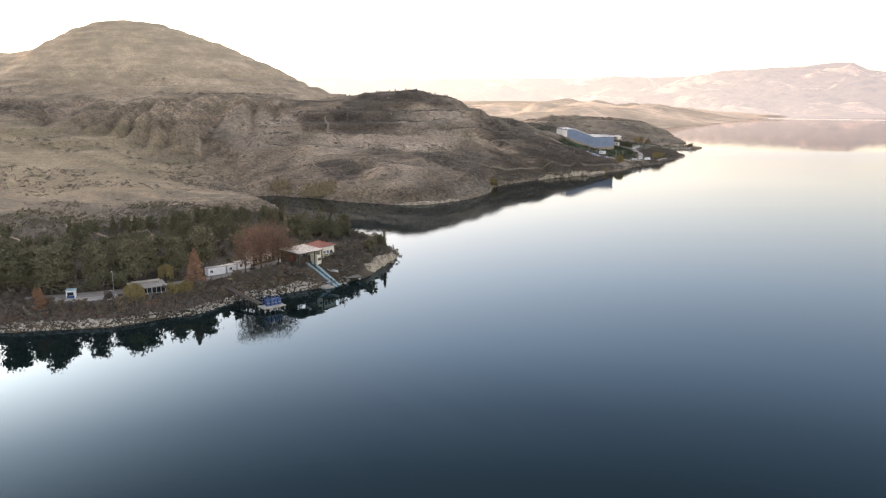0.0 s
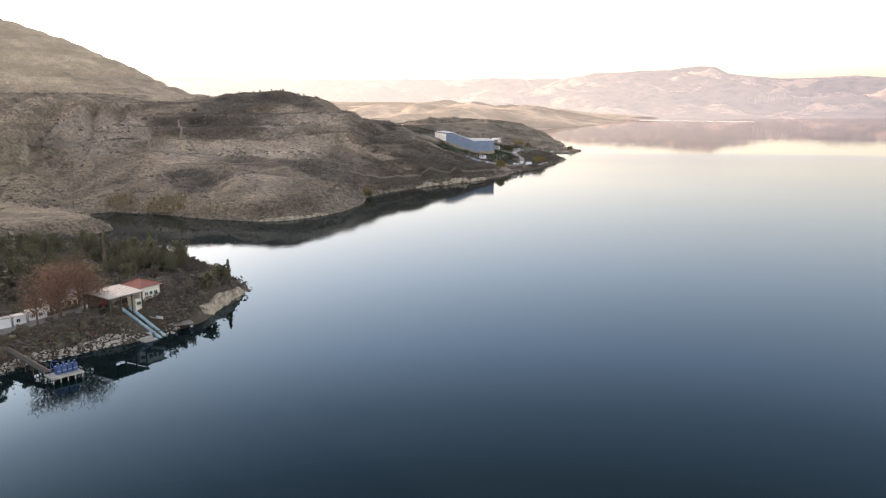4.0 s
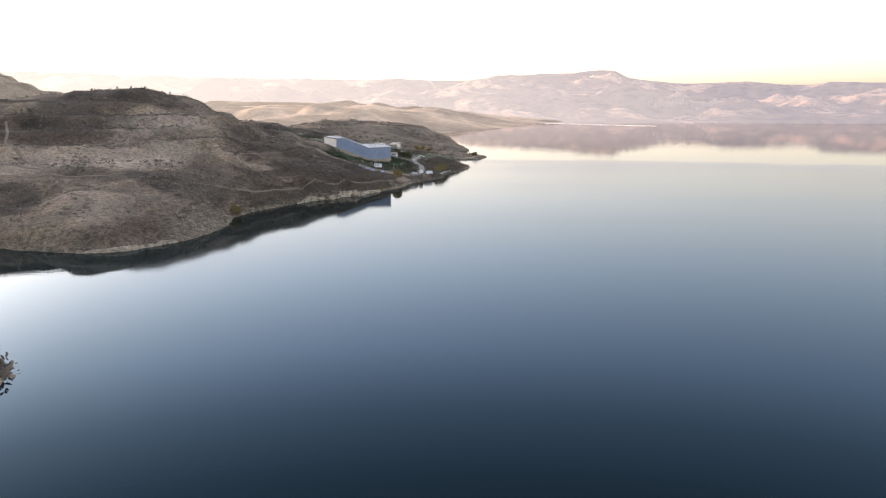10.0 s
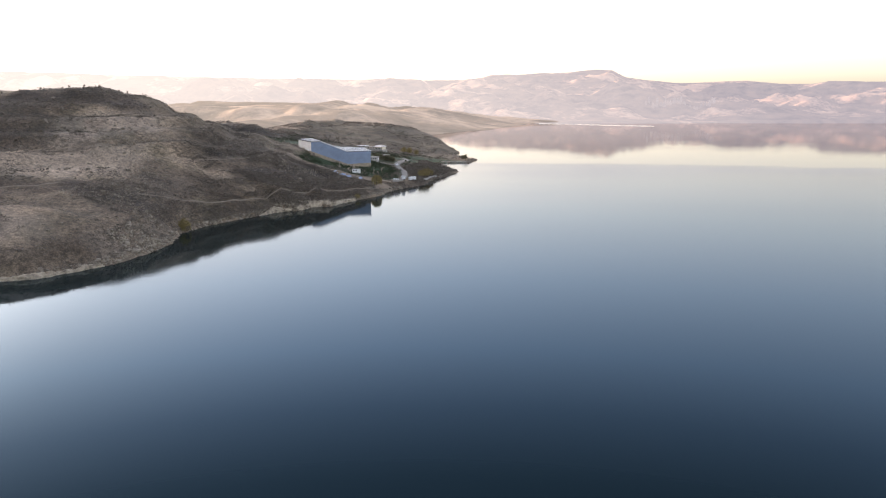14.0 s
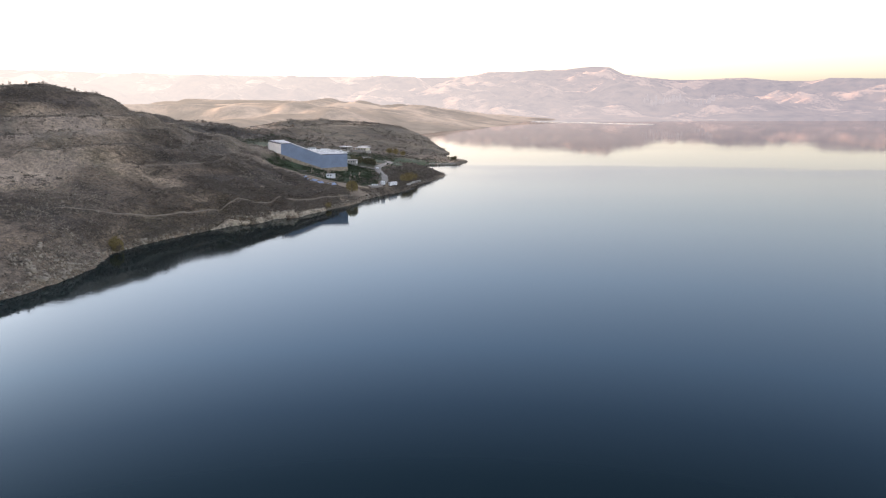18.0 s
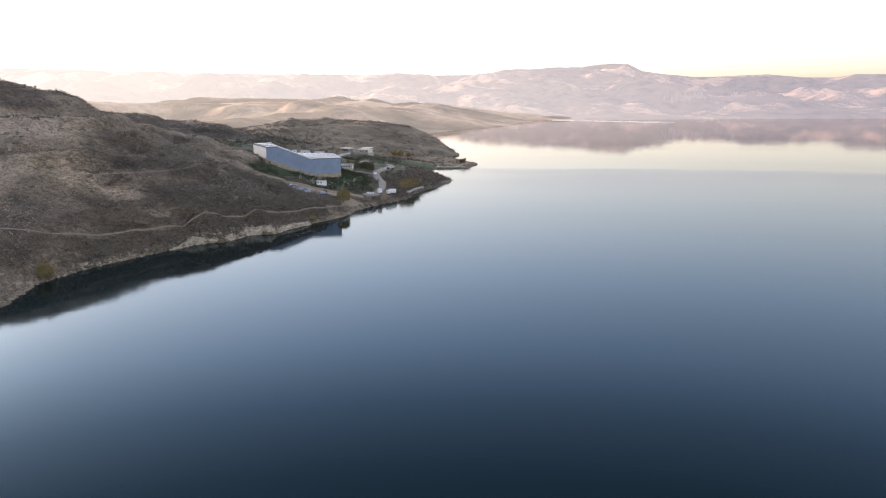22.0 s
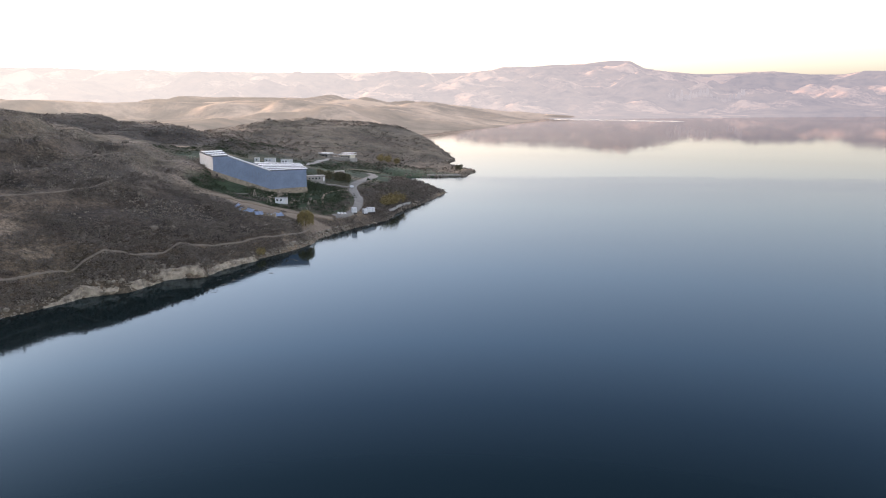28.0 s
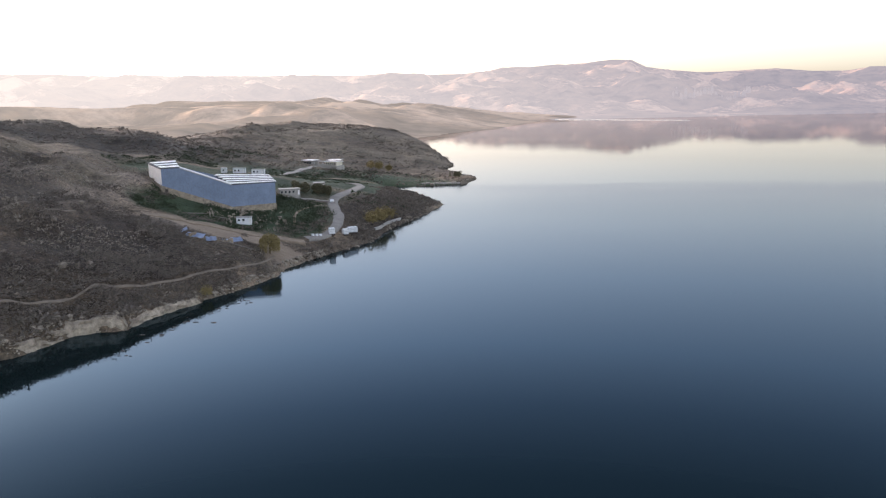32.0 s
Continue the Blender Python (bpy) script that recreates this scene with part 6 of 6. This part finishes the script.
placed(tree("bank_shrub", "dense dark brown shrub on the park point", "shrub", DARK_SCRUB, 25, 2.4, 1.7, 12, 0.5, round_shape, 520, 0.36, 0.15), scatter(26, [(-111, 202), (-109, 215), (-112, 228), (-122, 244), (-140, 255)], 3.5, 2.0, taken) + scatter(16, [(-180, 121), (-160, 129), (-147, 140), (-137, 152)], 2.5, 2.0, taken), "brown shrubs on the park bank", seed=44, scale=(0.45, 0.85))
placed(RUST_A, [(-133.0, 172.5, 1.15), (-131.0, 178.8, 1.2), (-127.4, 183.6, 1.2), (-129.5, 176.0, 0.95), (-134.8, 180.6, 1.2), (-123.5, 183.5, 0.9), (-136.5, 186.5, 1.1), (-131.5, 187.5, 1.1)], "rust-coloured trees by the drive", seed=35)
placed(RUST_B, [(-141.9, 158.6, 1.25), (-165.6, 122.5, 0.75), (-169, 124.5, 0.6)], "conical rust-red trees", seed=36)
placed(GOLD_A, [(-147.2, 137.2, 0.95), (-151.0, 141.0, 0.7), (-138.6, 149.0, 0.7), (-160.0, 168.0, 0.85), (-154.2, 161.0, 0.8), (-55.5, 640.5, 1.15), (-123.5, 472, 0.75)], "yellow willows by the shore", seed=37)
placed(CYPRESS, [(-108.0, 228.8, 1.1), (-109.8, 230.5, 0.8), (-3.2, 921, 0.6)], "cypresses on the points", seed=38)
placed(GOLD_B, [(-141, 146.5, 0.8), (-27.0, 716.0, 1.5), (-29.5, 709.0, 1.2), (-24.0, 726, 1.2), (-55.0, 945.0, 1.3), (-61, 946, 1.2), (-48, 944, 1.1), (-124.5, 472.5, 1.0), (-62.0, 595.0, 0.7)], "golden bushes along the shore", seed=39)
placed(BARE, [(-122.5, 241, 0.9), (-119, 238, 0.8), (-116.5, 236.5, 0.8), (-112.5, 200, 0.8), (-110, 207, 0.8), (-99.5, 535.5, 0.6), (-122, 470, 0.7)]
       + [(-205 - 7.5 * k + rng.uniform(-3, 3), 648 + rng.uniform(-5, 5), rng.uniform(0.3, 0.5)) for k in range(18)], "small bare trees", seed=40, scale=(0.6, 0.9))
placed(tree("round_pine", "dark rounded pine near the restaurant lane", "tree", PINE, 24, 4.2, 2.0, 12, 0.4, round_shape, 420, 0.5, 0.15),
       [(-111.8, 231.6, 1.15), (-108.4, 215.5, 1.25), (-62.5, 733, 1.1), (-65.5, 731, 1.0), (-58, 737, 1.1), (-56, 741, 1.0), (-68, 737, 1.0), (-54.5, 745, 0.9), (-60, 741, 0.9), (3.0, 915, 1.0), (0.5, 917, 0.8), (-53, 738, 0.8)],
       "dark round pines", seed=41)


# ---- scrub, reeds and stones ----
ROADS += [(-100, 686, 12), (-86, 693, 14), (-73, 695, 12), (-73, 672, 4), (-67, 722, 5), (-60, 751, 4), (-38, 679, 5), (-35, 685, 3.5), (-92, 922, 15), (-102, 768, 5), (-93, 766, 5), (-110, 766, 4)]
ROADS += [(-90, 650, 9), (-75, 649, 8), (-60, 650, 7), (-51, 643, 8), (-82, 655, 7), (-113, 186, 4), (-118, 185, 6), (-142, 171, 4), (-138, 177, 4), (-149, 146, 6), (-165, 134, 5), (-76, 632, 4), (-67, 639, 4), (-60, 690, 12), (-60, 706, 10)]
def scrub_field(name, label, category, material, n, area, size, dense, seed, leaves=9, high=0.75, clear=True):
    """Low bushes strewn over a stretch of the plan, each a clump of blades."""
    r = np.random.RandomState(seed)
    x, y = r.uniform(area[0], area[1], n * 6), r.uniform(area[2], area[3], n * 6)
    keep = (r.rand(n * 6) < dense(x, y)) & (off_roads(x, y) if clear else True)
    x, y = x[keep][:n], y[keep][:n]
    z = terrain(x, y)
    ok = z > 0.35
    x, y, z = x[ok], y[ok], z[ok]
    s = size * r.gamma(3.0, 0.33, len(x))
    centres = np.repeat(np.stack([x, y, z + 0.3 * s * high], 1), leaves, 0) + r.normal(size=(len(x) * leaves, 3)) * np.repeat(s, leaves)[:, None] * [0.4, 0.4, 0.17 * high]
    sizes = np.repeat(s, leaves)
    v, f = tufts(r, np.zeros((len(centres), 3)), 1.0, 1.2, 2.4)
    v = (v.reshape(-1, 8, 3) * (0.68 / leaves**0.5 * sizes)[:, None, None] * [1, 1, high] + centres[:, None]).reshape(-1, 3)
    ob = raw(name, v, f, material)
    tagged(ob, label, category, kind="stuff")


def patchy(cell, cut, soft=0.2):
    return lambda x, y: step(rough_noise(x, y, cell, 3), cut, cut + soft) * (inland(x, y) > 1.0)


scrub_field("scrub", "low dark thorn scrub dotted over the dry slopes", "scrub", SCRUB, 13000, (-330, -40, 380, 720), 0.78, patchy(22, -0.02, 0.14), 51, 10, 0.6)
scrub_field("thorn_bushes", "single dark thorn bushes dotted over pale ground", "bushes", DARK_SCRUB, 2600, (-350, -120, 385, 640), 0.95, lambda x, y: (0.12 + 0.88 * cover(x, y, BARE_GROUND)) * step(rough_noise(x, y, 20, 2), -0.3, 0.1) * (inland(x, y) > 6), 76, 9, 0.7)
scrub_field("thorn_field", "dense dark thorn growth in wide fields", "scrub", DARK_SCRUB, 5200, (-345, -58, 390, 910), 0.95, lambda x, y: cover(x, y, THORN_FIELDS) * (inland(x, y) > 3), 77, 8, 0.6)
scrub_field("shore_scrub", "tangled brown bushes along the shore", "scrub", SCRUB, 5500, (-135, -20, 400, 800), 1.05, lambda x, y: (inland(x, y) < 26) * (inland(x, y) > 1.2) * 0.9, 52, 20)
scrub_field("cliff_scrub", "dark brown bushes along the top of the shore cliffs", "scrub", SCRUB, 2600, (-128, -58, 490, 612), 0.95, lambda x, y: (inland(x, y) < 12) * (inland(x, y) > 1.6) * 1.0, 74, 18)
scrub_field("point_scrub", "dark dense thicket on the low point", "scrub", SCRUB, 3000, (-42, 4, 680, 830), 1.25, lambda x, y: (inland(x, y) > 2.5) * (x > -39 + 0.05 * (y - 700)) * 0.8, 53)
scrub_field("far_scrub", "scattered brown bushes on the low hill", "scrub", SCRUB, 6000, (-330, 10, 840, 1380), 1.5, patchy(60, -0.2), 54)
scrub_field("thicket", "dense dark thorn thicket above the shore cliffs", "thicket", SCRUB, 5000, (-190, -60, 520, 700), 1.2, lambda x, y: (inland(x, y) > 2.0) * step(rough_noise(x, y, 17, 3), -0.04, 0.1) * step(np.hypot((x + 105) / 50, (y - 595) / 70), 1.4, 0.6), 71, 20, 0.6)
scrub_field("dry_grass", "pale dry grass tufts between the thorn bushes", "grass", PALE_TWIG, 7000, (-230, -45, 440, 720), 0.6, patchy(26, -0.05), 75, 6, 0.9)
scrub_field("bleached_stems", "bare bleached stems standing in the scrub", "stems", PALE_TWIG, 500, (-210, -50, 470, 700), 0.8, lambda x, y: (inland(x, y) > 3.0) * step(rough_noise(x, y, 24, 2), 0.0, 0.2), 72, 5, 1.5)
scrub_field("park_scrub", "brown undergrowth on the park bank", "scrub", SCRUB, 5200, (-250, -104, 112, 290), 0.9, lambda x, y: (inland(x, y) > 1.6) * (0.25 + 0.75 * (inland(x, y) < 14)), 55)
scrub_field("park_bushes", "grey-green low bushes between the park trees", "bushes", OLIVE, 2600, (-270, -104, 125, 280), 1.2, lambda x, y: (inland(x, y) > 3.0) * step(rough_noise(x, y, 22, 3), -0.25, 0.0), 59)
scrub_field("rust_bank", "rust-brown dry growth on the park bank", "undergrowth", RUST, 4200, (-200, -108, 105, 192), 0.5, lambda x, y: (inland(x, y) > 1.8) * (inland(x, y) < 14), 58, 12)
scrub_field("bank_thicket", "dark brown thorny growth on the park bank", "undergrowth", DARK_SCRUB, 8000, (-195, -103, 108, 285), 1.0, lambda x, y: (inland(x, y) > 0.9) * (inland(x, y) < 18), 73, 9)
scrub_field("left_scrub", "thin dry tufts on the slopes above the creek", "scrub", SCRUB, 5000, (-620, -200, 240, 640), 1.2, patchy(55, 0.0), 56)
scrub_field("tussocks", "dark green grass tussocks and weeds below the shelter", "grass", GREENERY, 3600, (-112, -42, 655, 732), 0.75, lambda x, y: cover(x, y, FRESH_GRASS, 1.0) * step(rough_noise(x, y, 12, 2), -0.45, 0.0) * (np.hypot(x + 73, y - 672) > 4) * (np.hypot(x + 41, y - 690) > 5), 78, 8, 0.8, False)
scrub_field("meadow_tussocks", "dull green tussocks on the upper meadow", "grass", GREENERY, 2600, (-160, 0, 735, 930), 1.1, lambda x, y: step(rough_noise(x, y, 30, 3), -0.05, 0.12) * (inland(x, y) > 3), 79, 8, 0.7)
scrub_field("reed_bed", "tall tan reed beds where the creek meets the lake", "reeds", REED, 900, (-262, -196, 380, 408), 1.7, lambda x, y: np.maximum(step(np.hypot((x + 213) / 12, (y - 390) / 6), 1.0, 0.7), step(np.hypot((x + 244) / 7, (y - 399) / 5), 1.0, 0.7)) * (inland(x, y) > 0.3), 80, 16, 1.1)
scrub_field("reeds", "tan dry reed bed at the head of the creek", "reeds", REED, 700, (-262, -180, 366, 402), 1.0, lambda x, y: (inland(x, y) > 0.5) * (inland(x, y) < 9) * (y > 372) * step(rough_noise(x, y, 16, 2), -0.05, 0.1), 57, 8, 1.4)


def stones(name, label, n, material, size, seed, area, near, dense=None):
    """Rough stones strewn along the shore."""
    r = np.random.RandomState(seed)
    x, y = r.uniform(area[0], area[1], n * 60), r.uniform(area[2], area[3], n * 60)
    d = inland(x, y)
    keep = (d > near[0]) & (d < near[1])
    if dense is not None:
        keep &= r.rand(len(x)) < dense(x, y)
    x, y = x[keep][:n], y[keep][:n]
    z = np.maximum(terrain(x, y), -0.2)
    base = bmesh.new()
    bmesh.ops.create_icosphere(base, subdivisions=1, radius=1)
    unit = np.array([v.co[:] for v in base.verts])
    tri = np.array([[v.index for v in f.verts] for f in base.faces])
    base.free()
    k = len(x)
    s = size * r.gamma(2.5, 0.4, k)
    v = unit[None] * r.uniform(0.65, 1.25, (k, len(unit), 1)) * s[:, None, None] * r.uniform(0.6, 1.2, (k, 1, 3)) * [1, 1, 0.7]
    v = v + np.stack([x, y, z + 0.15 * s], 1)[:, None]
    f = (tri[None] + (np.arange(k) * len(unit))[:, None, None]).reshape(-1, 3)
    ob = raw(name, v.reshape(-1, 3), f.tolist(), material)
    tagged(ob, label, "stones", kind="stuff")


stones("riprap", "pale tumbled rocks lining the park shore", 2600, PALE_STONE, 0.2, 61, (-190, -105, 108, 192), (-0.7, 1.9), lambda x, y: 0.4 + 0.6 * step(rough_noise(x, y, 12, 2), -0.05, 0.15))
stones("point_rocks", "dark flat boulders off the park point", 45, DARK_ROCK, 0.45, 62, (-112, -98, 222, 246), (-2.2, 1.0))
stones("shore_rocks", "broken pale rocks along the slope's shore", 1700, ROCK, 0.36, 63, (-135, -40, 398, 660), (-0.4, 3.2))
stones("slide_rocks", "pale broken rocks slid down to the shore", 420, ROCK, 0.5, 68, (-142, -117, 402, 458), (0.5, 13), lambda x, y: step(rough_noise(x, y, 14, 2), -0.05, 0.2))
stones("fallen_masonry", "tumbled pale masonry below the shelter wall", 70, ROCK, 0.55, 69, (-86, -61, 673, 688), (0, 300))
stones("creek_rocks", "grey shore stones around the creek", 500, DARK_ROCK, 0.5, 64, (-250, -125, 300, 402), (-0.3, 2.5))
stones("slope_rocks", "scattered pale rocks on the hillside", 350, DARK_ROCK, 0.55, 65, (-300, -70, 400, 640), (6, 200), lambda x, y: 0.06 + 0 * x)
stones("bay_rocks", "small stones along the low points", 500, DARK_ROCK, 0.5, 66, (-50, 18, 640, 1000), (-0.4, 1.8))
stones("far_rocks", "grey shore rocks under the low hill", 350, DARK_ROCK, 0.8, 67, (-80, 12, 960, 1400), (-0.4, 2.5))


def floating_weed():
    """Loose mats of brown weed drifting off the cliffs."""
    r = np.random.RandomState(81)
    verts, faces = [], []
    for _ in range(26):
        x, y, n = r.uniform(-68, -44), 0, 7
        y = 548 + (x + 68) * 2.2 + r.normal() * 9
        if float(inland(np.array([x]), np.array([y]))[0]) > -3:
            continue
        b, rad = len(verts), r.uniform(0.15, 0.5)
        ring = [(x + 1.8 * rad * math.cos(6.2832 * k / n) * r.uniform(0.5, 1.2), y + rad * math.sin(6.2832 * k / n) * r.uniform(0.5, 1.2)) for k in range(n)]
        verts += [(p, q, 0.06) for p, q in ring] + [(p, q, -0.1) for p, q in ring]
        faces += [tuple(b + k for k in range(n))] + [(b + k, b + n + k, b + n + (k + 1) % n, b + (k + 1) % n) for k in range(n)]
    tagged(raw("floating_weed", verts, faces, TIMBER), "small dark mats of weed drifting on the lake", "weed", kind="stuff")


floating_weed()
